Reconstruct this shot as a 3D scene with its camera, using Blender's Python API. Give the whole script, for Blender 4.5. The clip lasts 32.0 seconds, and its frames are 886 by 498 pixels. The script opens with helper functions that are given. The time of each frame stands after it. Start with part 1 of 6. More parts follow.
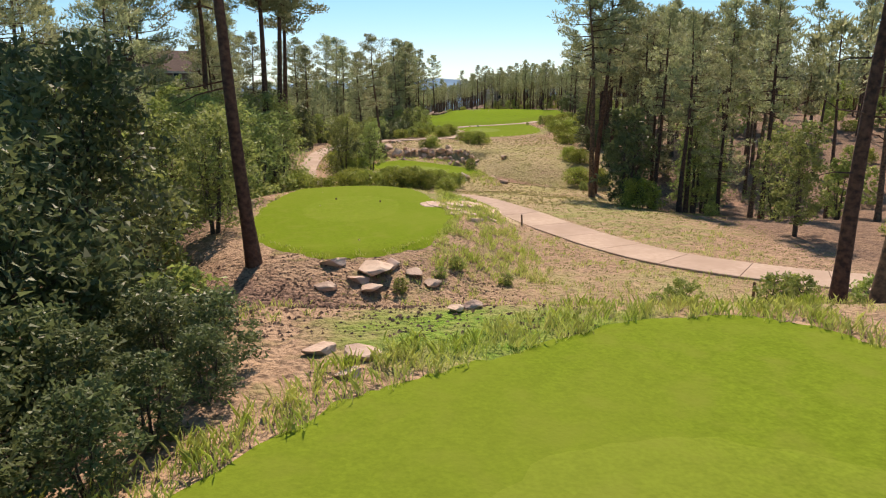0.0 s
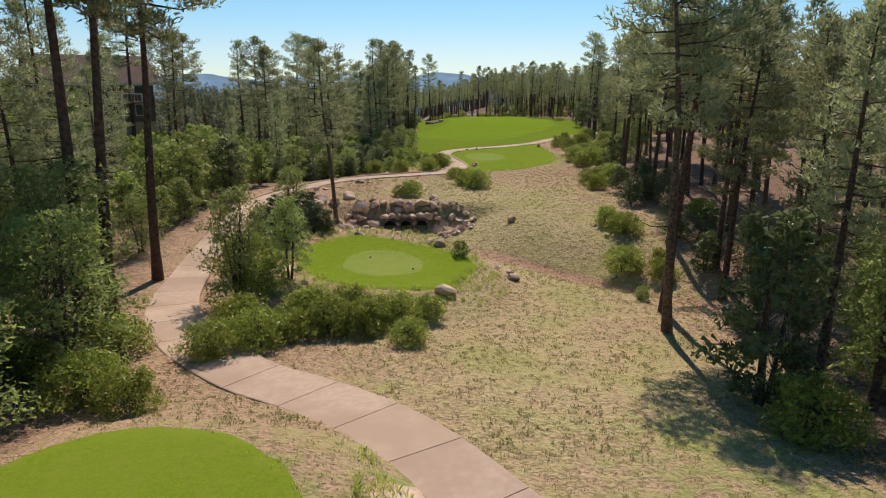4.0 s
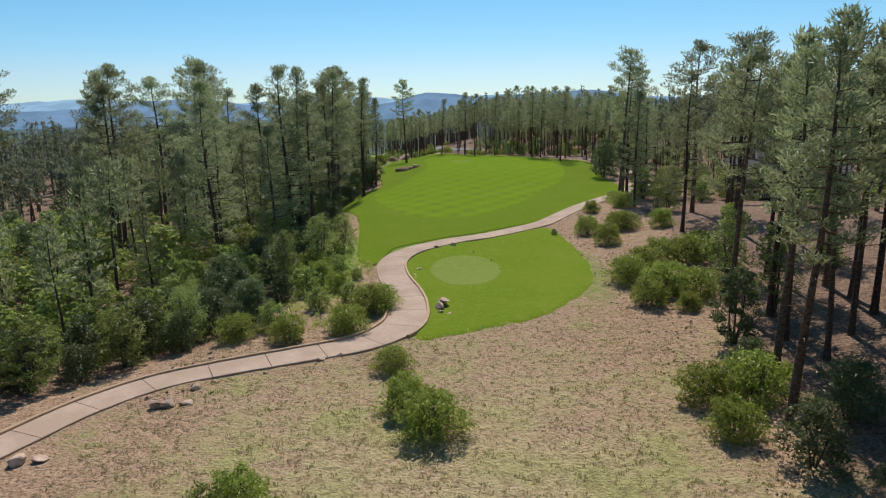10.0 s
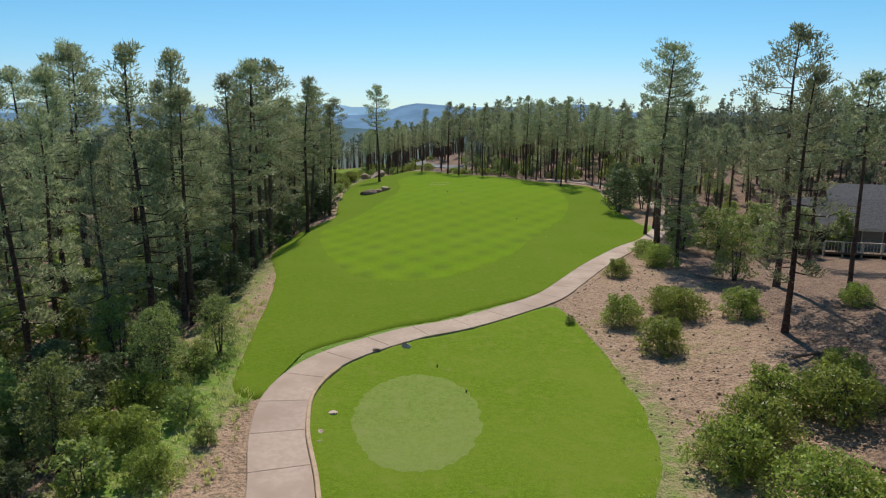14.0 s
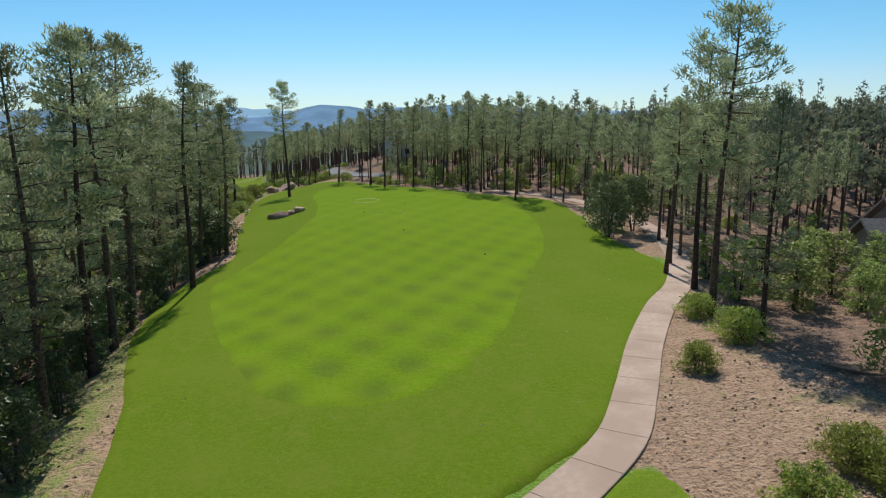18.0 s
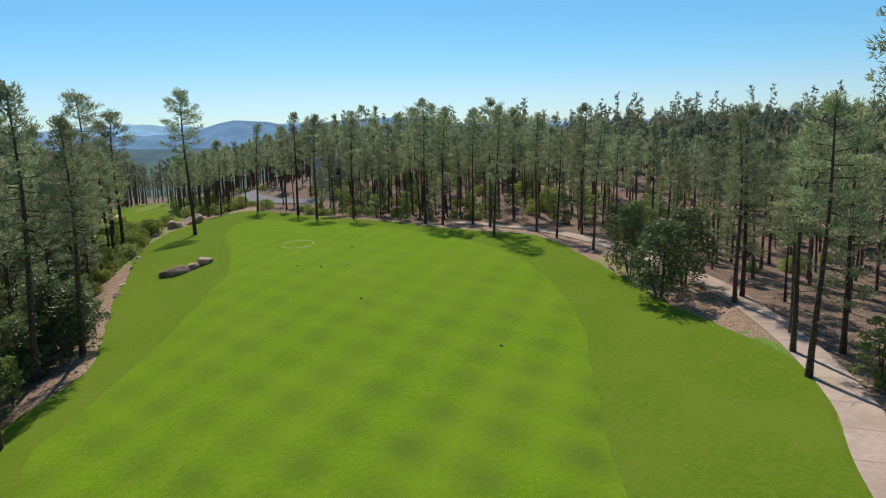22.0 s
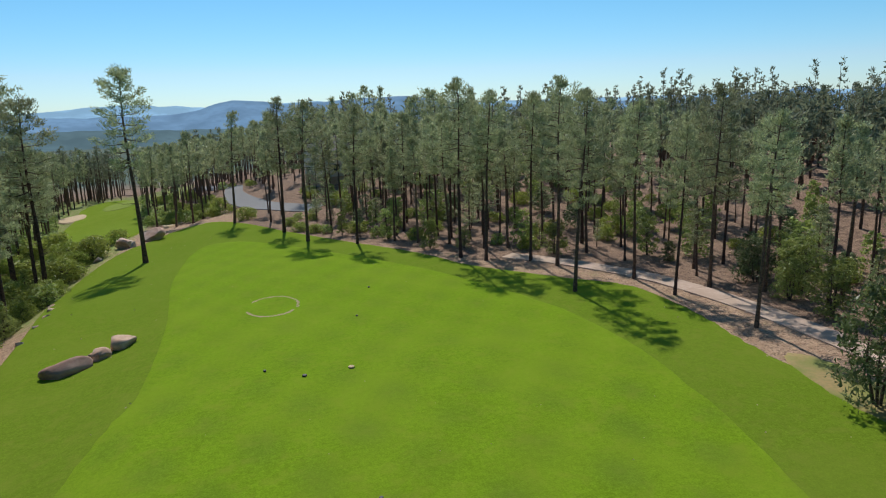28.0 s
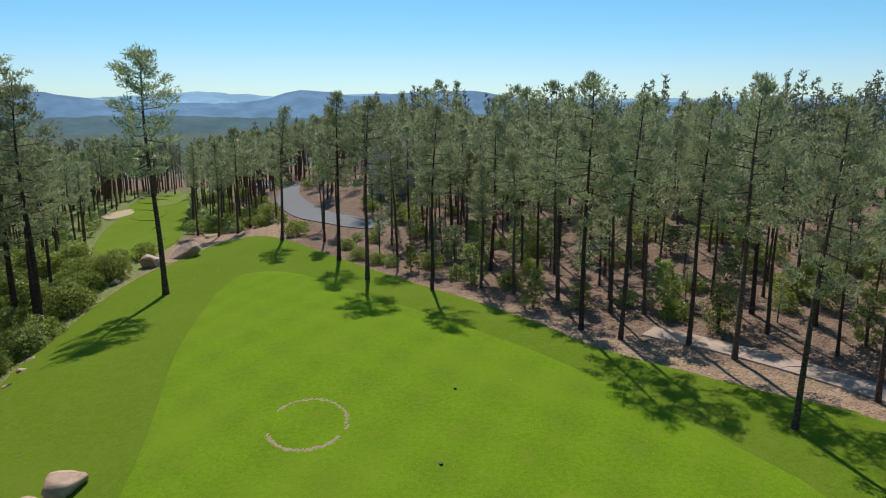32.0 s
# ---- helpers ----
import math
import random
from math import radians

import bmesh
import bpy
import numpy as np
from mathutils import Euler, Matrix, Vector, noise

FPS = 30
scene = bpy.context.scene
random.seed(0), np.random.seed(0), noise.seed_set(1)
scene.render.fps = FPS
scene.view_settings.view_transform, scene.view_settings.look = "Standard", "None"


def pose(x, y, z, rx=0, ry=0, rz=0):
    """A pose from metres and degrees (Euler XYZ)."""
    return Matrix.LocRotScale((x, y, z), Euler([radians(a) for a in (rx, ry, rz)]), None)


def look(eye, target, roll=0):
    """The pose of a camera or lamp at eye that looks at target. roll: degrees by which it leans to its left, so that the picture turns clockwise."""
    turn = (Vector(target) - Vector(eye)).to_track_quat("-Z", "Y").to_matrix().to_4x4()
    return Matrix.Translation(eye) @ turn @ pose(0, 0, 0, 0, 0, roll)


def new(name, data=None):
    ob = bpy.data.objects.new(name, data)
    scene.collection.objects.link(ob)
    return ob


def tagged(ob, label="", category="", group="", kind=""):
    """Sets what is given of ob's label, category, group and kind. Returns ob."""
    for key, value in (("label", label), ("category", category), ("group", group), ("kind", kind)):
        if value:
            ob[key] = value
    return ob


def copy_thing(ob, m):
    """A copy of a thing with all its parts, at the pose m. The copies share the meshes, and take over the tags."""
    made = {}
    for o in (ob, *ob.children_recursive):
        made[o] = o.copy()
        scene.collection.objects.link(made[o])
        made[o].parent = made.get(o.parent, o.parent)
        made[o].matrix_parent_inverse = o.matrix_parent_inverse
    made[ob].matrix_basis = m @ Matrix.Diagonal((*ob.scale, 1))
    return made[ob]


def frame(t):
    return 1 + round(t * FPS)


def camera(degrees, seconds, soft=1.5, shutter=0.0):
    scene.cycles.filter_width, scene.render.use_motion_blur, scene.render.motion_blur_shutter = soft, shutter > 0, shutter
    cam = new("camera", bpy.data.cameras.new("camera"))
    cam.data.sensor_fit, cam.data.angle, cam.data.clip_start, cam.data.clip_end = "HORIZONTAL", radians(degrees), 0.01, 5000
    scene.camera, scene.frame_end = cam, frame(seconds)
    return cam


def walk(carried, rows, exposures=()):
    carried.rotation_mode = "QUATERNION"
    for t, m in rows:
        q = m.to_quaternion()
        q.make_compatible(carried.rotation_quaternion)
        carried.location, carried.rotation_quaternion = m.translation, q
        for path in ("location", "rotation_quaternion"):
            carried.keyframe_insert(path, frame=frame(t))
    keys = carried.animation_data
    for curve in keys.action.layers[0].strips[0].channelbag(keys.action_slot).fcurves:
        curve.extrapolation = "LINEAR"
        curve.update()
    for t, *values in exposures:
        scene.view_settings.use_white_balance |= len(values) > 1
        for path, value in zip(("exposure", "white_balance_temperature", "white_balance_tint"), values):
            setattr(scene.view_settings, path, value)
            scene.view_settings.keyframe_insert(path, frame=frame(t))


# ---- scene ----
cam = camera(66.0, 32.0, 1.15)
PATH = [
    (0.0, 0.512, -0.785, 7.277, 77.126, 0.215, -0.421),
    (0.5, 0.628, 1.99, 7.577, 76.906, -0.03, -0.481),
    (1.0, 0.759, 5.024, 7.974, 76.752, -0.026, -0.468),
    (1.5, 0.891, 8.186, 8.379, 76.665, -0.021, -0.433),
    (2.0, 1.18, 11.671, 8.838, 76.565, 0.257, -0.405),
    (2.5, 1.516, 15.235, 9.222, 76.577, 0.191, -0.332),
    (3.0, 1.921, 18.829, 9.667, 76.581, 0.112, -0.251),
    (3.5, 2.309, 22.556, 10.051, 76.607, -0.145, -0.175),
    (5.5, 3.018, 38.532, 11.366, 76.834, 0.325, -0.398),
    (6.0, 3.385, 42.506, 11.767, 76.973, 0.394, -0.374),
    (6.5, 3.754, 46.258, 12.265, 77.065, 0.463, -0.329),
    (7.0, 4.146, 49.886, 12.644, 77.303, 0.603, -0.294),
    (7.5, 4.56, 53.433, 12.949, 77.528, 0.729, -0.227),
    (8.0, 5.043, 56.91, 13.219, 77.686, 0.842, -0.033),
    (8.5, 5.498, 60.36, 13.398, 77.864, 0.919, 0.094),
    (9.0, 5.899, 63.791, 13.497, 78.013, 0.884, 0.141),
    (9.5, 6.272, 67.095, 13.573, 78.085, 0.842, 0.118),
    (10.0, 6.615, 70.665, 13.586, 78.183, 1.064, -0.8),
    (10.5, 7.143, 74.334, 13.65, 78.285, 1.35, -1.412),
    (11.0, 7.733, 77.844, 13.632, 78.476, 1.548, -1.526),
    (11.5, 8.366, 81.21, 13.618, 78.649, 1.389, -1.474),
    (12.0, 8.915, 84.409, 13.622, 78.852, 0.915, -1.381),
    (12.5, 9.24, 87.349, 13.64, 78.989, 0.382, -1.323),
    (13.0, 9.452, 90.287, 13.603, 79.058, 0.085, -1.298),
    (13.5, 9.419, 93.24, 13.517, 79.098, -0.177, -1.488),
    (15.5, 7.864, 104.862, 13.671, 78.985, -0.36, -2.851),
    (16.0, 7.6, 107.841, 13.641, 78.991, -0.151, -4.571),
    (16.5, 7.414, 110.727, 13.619, 79.006, 0.142, -6.33),
    (17.0, 7.279, 113.541, 13.657, 78.979, 0.382, -7.88),
    (17.5, 7.113, 116.29, 13.642, 79.009, 0.45, -8.995),
    (18.0, 6.976, 118.939, 13.605, 79.119, 0.521, -9.423),
    (18.5, 6.849, 121.468, 13.575, 79.259, 0.698, -9.668),
    (19.0, 6.666, 123.861, 13.553, 79.339, 1.132, -11.472),
    (19.5, 6.67, 126.915, 13.544, 79.328, 1.802, -13.926),
    (20.0, 6.922, 130.285, 13.634, 79.275, 1.988, -14.679),
    (20.5, 7.089, 133.742, 13.696, 79.313, 1.646, -14.597),
    (21.0, 7.169, 137.022, 13.697, 79.578, 1.288, -14.587),
    (21.5, 7.183, 140.059, 13.735, 79.793, 1.253, -15.338),
    (22.0, 7.105, 142.718, 13.772, 80.065, 1.512, -16.204),
    (22.5, 7.033, 144.955, 13.686, 80.26, 1.573, -16.153),
    (23.0, 7.002, 147.041, 13.611, 80.043, 1.451, -16.022),
    (23.5, 6.934, 149.156, 13.715, 79.706, 1.68, -16.018),
    (24.0, 7.081, 151.223, 13.84, 79.53, 2.194, -16.731),
    (24.5, 7.389, 153.263, 14.007, 79.291, 2.615, -17.886),
    (25.0, 7.805, 155.239, 14.131, 79.174, 2.797, -18.087),
    (25.5, 8.327, 157.24, 14.29, 79.016, 2.777, -17.945),
    (27.5, 10.496, 166.948, 15.012, 78.414, 2.094, -17.337),
    (28.0, 10.979, 169.192, 15.113, 78.339, 1.832, -16.187),
    (28.5, 11.401, 171.475, 15.188, 78.227, 1.564, -15.923),
    (29.0, 11.742, 173.759, 15.273, 78.002, 1.319, -15.949),
    (29.5, 11.96, 176.206, 15.243, 77.847, 1.457, -16.868),
    (30.0, 12.246, 178.709, 15.31, 77.915, 1.796, -17.65),
    (30.5, 12.486, 180.925, 15.637, 77.948, 1.806, -17.015),
    (31.0, 12.582, 183.033, 15.9, 77.967, 1.306, -15.313),
    (31.5, 12.549, 185.243, 16.038, 77.888, 0.792, -13.219),
    (32.0, 12.55, 187.626, 15.839, 78.019, 0.076, -10.862),
]
LOOK = [(0.0, 0.45, 7900, 20), (3.0, 0.15, 7500, 17), (6.0, 0.12, 7100, 16), (9.0, 0.05, 6750, 13), (13.0, 0.04, 6450, 9), (32.0, 0.04, 6350, 8.5)]
walk(cam, [(t, pose(x, y, z, rx, ry, rz)) for t, x, y, z, rx, ry, rz in PATH], LOOK)

# ---- world ----
SUN_EL, SUN_AZ = 50.0, 5.0
world = bpy.data.worlds.new("sky")
scene.world = world
world.use_nodes = True
wn = world.node_tree.nodes
sky = wn.new("ShaderNodeTexSky")
sky.sky_type = "NISHITA"
sky.sun_disc = False
sky.sun_elevation, sky.sun_rotation = radians(SUN_EL), radians(SUN_AZ)
sky.altitude, sky.air_density, sky.dust_density, sky.ozone_density = 1600, 1.0, 0.7, 1.2
wn["Background"].inputs["Strength"].default_value = 0.086
wl = world.node_tree.links
channels = wn.new("ShaderNodeSeparateColor")
wl.new(sky.outputs[0], channels.inputs[0])
pale = wn.new("ShaderNodeMath")
pale.operation = "DIVIDE"
wl.new(channels.outputs[0], pale.inputs[0]); wl.new(channels.outputs[2], pale.inputs[1])
haze = wn.new("ShaderNodeMapRange")
haze.inputs[1].default_value, haze.inputs[2].default_value = 0.30, 0.80
wl.new(pale.outputs[0], haze.inputs[0])
tint = wn.new("ShaderNodeMix")
tint.data_type = "RGBA"
tint.inputs[6].default_value, tint.inputs[7].default_value = (0.50, 1.10, 1.26, 1), (0.79, 1.00, 1.20, 1)
wl.new(haze.outputs[0], tint.inputs[0])
tone = wn.new("ShaderNodeMix")
tone.data_type, tone.blend_type = "RGBA", "MULTIPLY"
tone.inputs[0].default_value = 1.0
wl.new(sky.outputs[0], tone.inputs[6]); wl.new(tint.outputs[2], tone.inputs[7])
wl.new(tone.outputs[2], wn["Background"].inputs["Color"])
sun_data = bpy.data.lights.new("sun", "SUN")
sun_data.energy, sun_data.angle, sun_data.color = 4.35, radians(0.53), (1.0, 0.95, 0.86)
sun = new("sun", sun_data)
sun.matrix_world = look((0, 0, 60), (-math.sin(radians(SUN_AZ)) * math.cos(radians(SUN_EL)), -math.cos(radians(SUN_AZ)) * math.cos(radians(SUN_EL)), 60 - math.sin(radians(SUN_EL))))

# ---- materials ----
def mixed(n, l, fac, a, b):
    """Mix node; fac, a and b are sockets or values."""
    x = n.new("ShaderNodeMix")
    x.data_type = "RGBA"
    for i, v in ((0, fac), (6, a), (7, b)):
        if hasattr(v, "links"):
            l.new(v, x.inputs[i])
        else:
            x.inputs[i].default_value = v if i == 0 else (*v, 1)
    return x.outputs[2]

def ranged(n, l, v, lo, hi, a=0.0, b=1.0):
    r = n.new("ShaderNodeMapRange")
    for i, k in ((1, lo), (2, hi), (3, a), (4, b)):
        r.inputs[i].default_value = k
    l.new(v, r.inputs[0])
    return r.outputs[0]

def noised(n, l, pos, scale, detail=5.0):
    t = n.new("ShaderNodeTexNoise")
    t.inputs["Scale"].default_value, t.inputs["Detail"].default_value = scale, detail
    l.new(pos, t.inputs["Vector"])
    return t.outputs["Fac"]

def mat(name, c1, c2, scale=3.0, rough=0.9, bump=0.3, c3=None, big=0.15, island=False, trans=0.0, detail=6.0, local=False, each=0.0, depth=0.05):
    """Two-scale mottled surface; island and each vary it piece by piece."""
    m = bpy.data.materials.new(name)
    m.use_nodes = True
    n, l = m.node_tree.nodes, m.node_tree.links
    b = n["Principled BSDF"]
    b.inputs["Roughness"].default_value = rough
    b.inputs["Specular IOR Level"].default_value = 0.25
    geo = n.new("ShaderNodeNewGeometry")
    pos = n.new("ShaderNodeTexCoord").outputs["Object"] if local else geo.outputs["Position"]
    t1 = noised(n, l, pos, scale, detail)
    out = mixed(n, l, ranged(n, l, t1, 0.35, 0.65), c1, c2)
    if c3:
        out = mixed(n, l, ranged(n, l, noised(n, l, pos, big, 3.0), 0.42, 0.62), out, c3)
    if island or each:
        hs = n.new("ShaderNodeHueSaturation")
        l.new(out, hs.inputs["Color"])
        v = ranged(n, l, geo.outputs["Random Per Island"], 0, 1, 0.72, 1.28) if island else None
        if each:
            info = n.new("ShaderNodeObjectInfo")
            w = ranged(n, l, info.outputs["Random"], 0, 1, 1 - each, 1 + each)
            l.new(ranged(n, l, info.outputs["Random"], 0, 1, 0.5 - 0.05 * each, 0.5 + 0.05 * each), hs.inputs["Hue"])
            if v is None:
                v = w
            else:
                mu = n.new("ShaderNodeMath"); mu.operation = "MULTIPLY"
                l.new(v, mu.inputs[0]); l.new(w, mu.inputs[1])
                v = mu.outputs[0]
        l.new(v, hs.inputs["Value"])
        out = hs.outputs[0]
    l.new(out, b.inputs["Base Color"])
    if bump:
        bp = n.new("ShaderNodeBump")
        bp.inputs["Strength"].default_value, bp.inputs["Distance"].default_value = bump, depth
        l.new(t1, bp.inputs["Height"]); l.new(bp.outputs[0], b.inputs["Normal"])
    if trans:
        tr, mx = n.new("ShaderNodeBsdfTranslucent"), n.new("ShaderNodeMixShader")
        mx.inputs[0].default_value = trans
        l.new(out, tr.inputs["Color"]); l.new(b.outputs[0], mx.inputs[1]); l.new(tr.outputs[0], mx.inputs[2])
        l.new(mx.outputs[0], n["Material Output"].inputs["Surface"])
    return m

def ground_material():
    """Red earth, straw-green meadow, dark mulch, creek gravel and far woods, by attributes of the sheet."""
    m = bpy.data.materials.new("dry_earth")
    m.use_nodes = True
    n, l = m.node_tree.nodes, m.node_tree.links
    b = n["Principled BSDF"]
    b.inputs["Roughness"].default_value, b.inputs["Specular IOR Level"].default_value = 0.95, 0.1
    pos = n.new("ShaderNodeNewGeometry").outputs["Position"]
    fine, mid, big = noised(n, l, pos, 7.0, 6), noised(n, l, pos, 1.6, 6), noised(n, l, pos, 0.22, 4)
    def attr(name):
        a = n.new("ShaderNodeAttribute"); a.attribute_name = name
        return a.outputs["Fac"]
    def add(a, c, k):
        x = n.new("ShaderNodeMath"); x.operation = "MULTIPLY_ADD"
        l.new(c, x.inputs[0]); x.inputs[1].default_value = k; l.new(a, x.inputs[2])
        return x.outputs[0]
    earth = mixed(n, l, ranged(n, l, mid, 0.35, 0.65), (0.45, 0.305, 0.205), (0.35, 0.225, 0.15))
    earth = mixed(n, l, ranged(n, l, fine, 0.52, 0.70), earth, (0.13, 0.085, 0.06))
    straw = mixed(n, l, ranged(n, l, fine, 0.35, 0.65), (0.48, 0.375, 0.225), (0.35, 0.30, 0.15))
    straw = mixed(n, l, ranged(n, l, big, 0.47, 0.66), straw, (0.34, 0.315, 0.135))
    speck = ranged(n, l, noised(n, l, pos, 3.6, 8), 0.50, 0.63, 0, 0.62)
    straw = mixed(n, l, speck, straw, (0.20, 0.155, 0.075))
    earth = mixed(n, l, ranged(n, l, noised(n, l, pos, 4.4, 8), 0.53, 0.66, 0, 0.6), earth, (0.15, 0.10, 0.07))
    w = add(add(attr("meadow"), mid, 0.9), big, 0.8)
    col = mixed(n, l, ranged(n, l, w, 1.05, 1.4), earth, straw)
    mulch = mixed(n, l, ranged(n, l, fine, 0.4, 0.6), (0.32, 0.20, 0.15), (0.13, 0.082, 0.065))
    col = mixed(n, l, ranged(n, l, add(attr("mulch"), mid, 0.6), 0.6, 0.9), col, mulch)
    litter = mixed(n, l, ranged(n, l, fine, 0.4, 0.6), (0.27, 0.175, 0.125), (0.13, 0.085, 0.065))
    col = mixed(n, l, ranged(n, l, add(attr("wood"), mid, 0.5), 0.55, 0.9), col, litter)
    col = mixed(n, l, ranged(n, l, add(attr("creek"), mid, 0.5), 0.55, 0.85), col, mixed(n, l, ranged(n, l, fine, 0.4, 0.6), (0.46, 0.285, 0.205), (0.36, 0.22, 0.155)))
    col = mixed(n, l, ranged(n, l, add(attr("lush"), mid, 0.5), 0.55, 0.9), col, mixed(n, l, ranged(n, l, fine, 0.4, 0.6), (0.13, 0.24, 0.03), (0.20, 0.28, 0.05)))
    # far ground: the woods' green, with distance haze greyed into the colour
    col = mixed(n, l, attr("far"), col, (0.085, 0.11, 0.085))
    l.new(col, b.inputs["Base Color"])
    bp = n.new("ShaderNodeBump")
    bp.inputs["Strength"].default_value, bp.inputs["Distance"].default_value = 1.0, 0.2
    l.new(add(mid, fine, 0.8), bp.inputs["Height"]); l.new(bp.outputs[0], b.inputs["Normal"])
    return m

def turf_material(name, c1, c2, worn, stripes=0.0):
    """Mown turf; stripes: how far two crossing mowing directions tell."""
    c1, c2, worn = ((0.905 * c[0], 0.87 * c[1], 0.85 * c[2]) for c in (c1, c2, worn))
    m = bpy.data.materials.new(name)
    m.use_nodes = True
    n, l = m.node_tree.nodes, m.node_tree.links
    b = n["Principled BSDF"]
    b.inputs["Roughness"].default_value, b.inputs["Specular IOR Level"].default_value = 1.0, 0.02
    b.inputs["Sheen Weight"].default_value, b.inputs["Sheen Roughness"].default_value, b.inputs["Sheen Tint"].default_value = 0.26, 0.55, (0.68, 0.82, 0.08, 1)
    pos = n.new("ShaderNodeNewGeometry").outputs["Position"]
    fine, mid, big = noised(n, l, pos, 14.0, 5), noised(n, l, pos, 1.3, 5), noised(n, l, pos, 0.16, 4)
    patchy = noised(n, l, pos, 4.5, 6)
    col = mixed(n, l, ranged(n, l, fine, 0.3, 0.7), tuple(0.90 * k for k in c1), tuple(1.07 * k for k in c2))
    blotch = n.new("ShaderNodeHueSaturation")
    l.new(ranged(n, l, patchy, 0.3, 0.7, 0.84, 1.15), blotch.inputs["Value"]); l.new(col, blotch.inputs["Color"])
    col = blotch.outputs[0]
    col = mixed(n, l, ranged(n, l, mid, 0.50, 0.72, 0, 0.7), col, worn)
    col = mixed(n, l, ranged(n, l, big, 0.45, 0.65, 0, 0.55), col, tuple(0.5 * (p + q) for p, q in zip(c2, worn)))
    if stripes:
        waves = []
        for turn, phase in ((34, 4.1), (-34, 1.5)):
            mp = n.new("ShaderNodeMapping"); mp.inputs["Rotation"].default_value = (0, 0, radians(turn))
            l.new(pos, mp.inputs["Vector"])
            wv = n.new("ShaderNodeTexWave")
            wv.inputs["Scale"].default_value, wv.inputs["Distortion"].default_value, wv.inputs["Detail Scale"].default_value, wv.inputs["Detail"].default_value = 0.0911, 0.7, 0.6, 3.0
            wv.inputs["Phase Offset"].default_value = phase
            l.new(mp.outputs[0], wv.inputs["Vector"])
            waves.append(ranged(n, l, wv.outputs["Fac"], 0.0, 1.0))
        def math_node(op, p, q):
            x = n.new("ShaderNodeMath"); x.operation = op
            for k, v in enumerate((p, q)):
                if hasattr(v, "links"):
                    l.new(v, x.inputs[k])
                else:
                    x.inputs[k].default_value = v
            return x.outputs[0]
        split = n.new("ShaderNodeSeparateXYZ")
        l.new(pos, split.inputs[0])
        fade = ranged(n, l, split.outputs[1], 166, 204, 1.0, 0.55)
        waves = [math_node("MULTIPLY", w, fade) for w in waves]
        smudge = math_node("MULTIPLY", math_node("MULTIPLY", waves[0], waves[1]), ranged(n, l, noised(n, l, pos, 0.3, 4), 0.28, 0.60))
        bands = math_node("ADD", math_node("MULTIPLY", waves[0], -0.55 * stripes), math_node("MULTIPLY", waves[1], -0.35 * stripes))
        value = math_node("ADD", math_node("ADD", bands, 1 + 0.6 * stripes), math_node("MULTIPLY", smudge, -1.0 * stripes))
        hs = n.new("ShaderNodeHueSaturation")
        l.new(value, hs.inputs["Value"]); l.new(col, hs.inputs["Color"])
        l.new(ranged(n, l, smudge, 0, 1, 1.0, 0.93), hs.inputs["Saturation"])
        col = hs.outputs[0]
    l.new(col, b.inputs["Base Color"])
    bp = n.new("ShaderNodeBump")
    bp.inputs["Strength"].default_value, bp.inputs["Distance"].default_value = 0.35, 0.02
    l.new(fine, bp.inputs["Height"]); l.new(bp.outputs[0], b.inputs["Normal"])
    return m

M_GROUND = ground_material()
M_TURF = turf_material("mown_turf", (0.104, 0.174, 0.012), (0.152, 0.230, 0.021), (0.19, 0.222, 0.04))
M_ROUGH = turf_material("fairway_rough_turf", (0.092, 0.155, 0.010), (0.125, 0.199, 0.016), (0.153, 0.188, 0.027))
M_CUT = turf_material("fairway_turf", (0.105, 0.191, 0.007), (0.141, 0.241, 0.011), (0.165, 0.221, 0.02), 0.24)
M_GREEN = turf_material("short_turf", (0.165, 0.228, 0.05), (0.205, 0.265, 0.068), (0.235, 0.265, 0.09))
M_GREEN_SOFT = turf_material("soft_short_turf", (0.124, 0.193, 0.018), (0.172, 0.246, 0.028), (0.205, 0.236, 0.045))
M_PATH = mat("pink_concrete", (0.43, 0.31, 0.24), (0.49, 0.365, 0.29), 4.0, c3=(0.385, 0.275, 0.21), big=0.35, bump=0.15, each=0.06, depth=0.01)
M_KERB = mat("tan_kerb", (0.52, 0.36, 0.24), (0.43, 0.29, 0.19), 3.0, bump=0.2, depth=0.02)
M_BARK = mat("pine_bark", (0.055, 0.036, 0.03), (0.17, 0.10, 0.07), 7.0, bump=0.9, each=0.35, local=True)
M_REDBARK = mat("red_pine_bark", (0.07, 0.038, 0.028), (0.155, 0.085, 0.058), 7.0, bump=0.9, local=True)
M_TWIG = mat("oak_bark", (0.06, 0.045, 0.035), (0.13, 0.10, 0.08), 9.0, bump=0.6, local=True)
M_NEEDLE = mat("pine_needles", (0.262, 0.285, 0.14), (0.365, 0.38, 0.205), 0.8, rough=0.5, bump=0, island=True, trans=0.42, local=True, each=0.3)
# Darker and greyer than M_NEEDLE: distance haze is put into this colour.
M_FARPINE = mat("hazed_far_needles", (0.17, 0.188, 0.11), (0.23, 0.24, 0.145), 0.8, rough=0.6, bump=0, island=True, trans=0.36, local=True)
M_OAK = mat("oak_leaves", (0.235, 0.29, 0.075), (0.325, 0.37, 0.11), 0.8, rough=0.5, bump=0, island=True, trans=0.45, local=True, each=0.25)
M_FINEOAK = mat("feathery_oak_leaves", (0.235, 0.29, 0.085), (0.325, 0.37, 0.125), 0.8, rough=0.5, bump=0, island=True, trans=0.5, local=True, each=0.25)
M_DARKOAK = mat("live_oak_leaves", (0.105, 0.135, 0.055), (0.16, 0.19, 0.08), 0.8, rough=0.45, bump=0, island=True, trans=0.42, local=True, each=0.2)
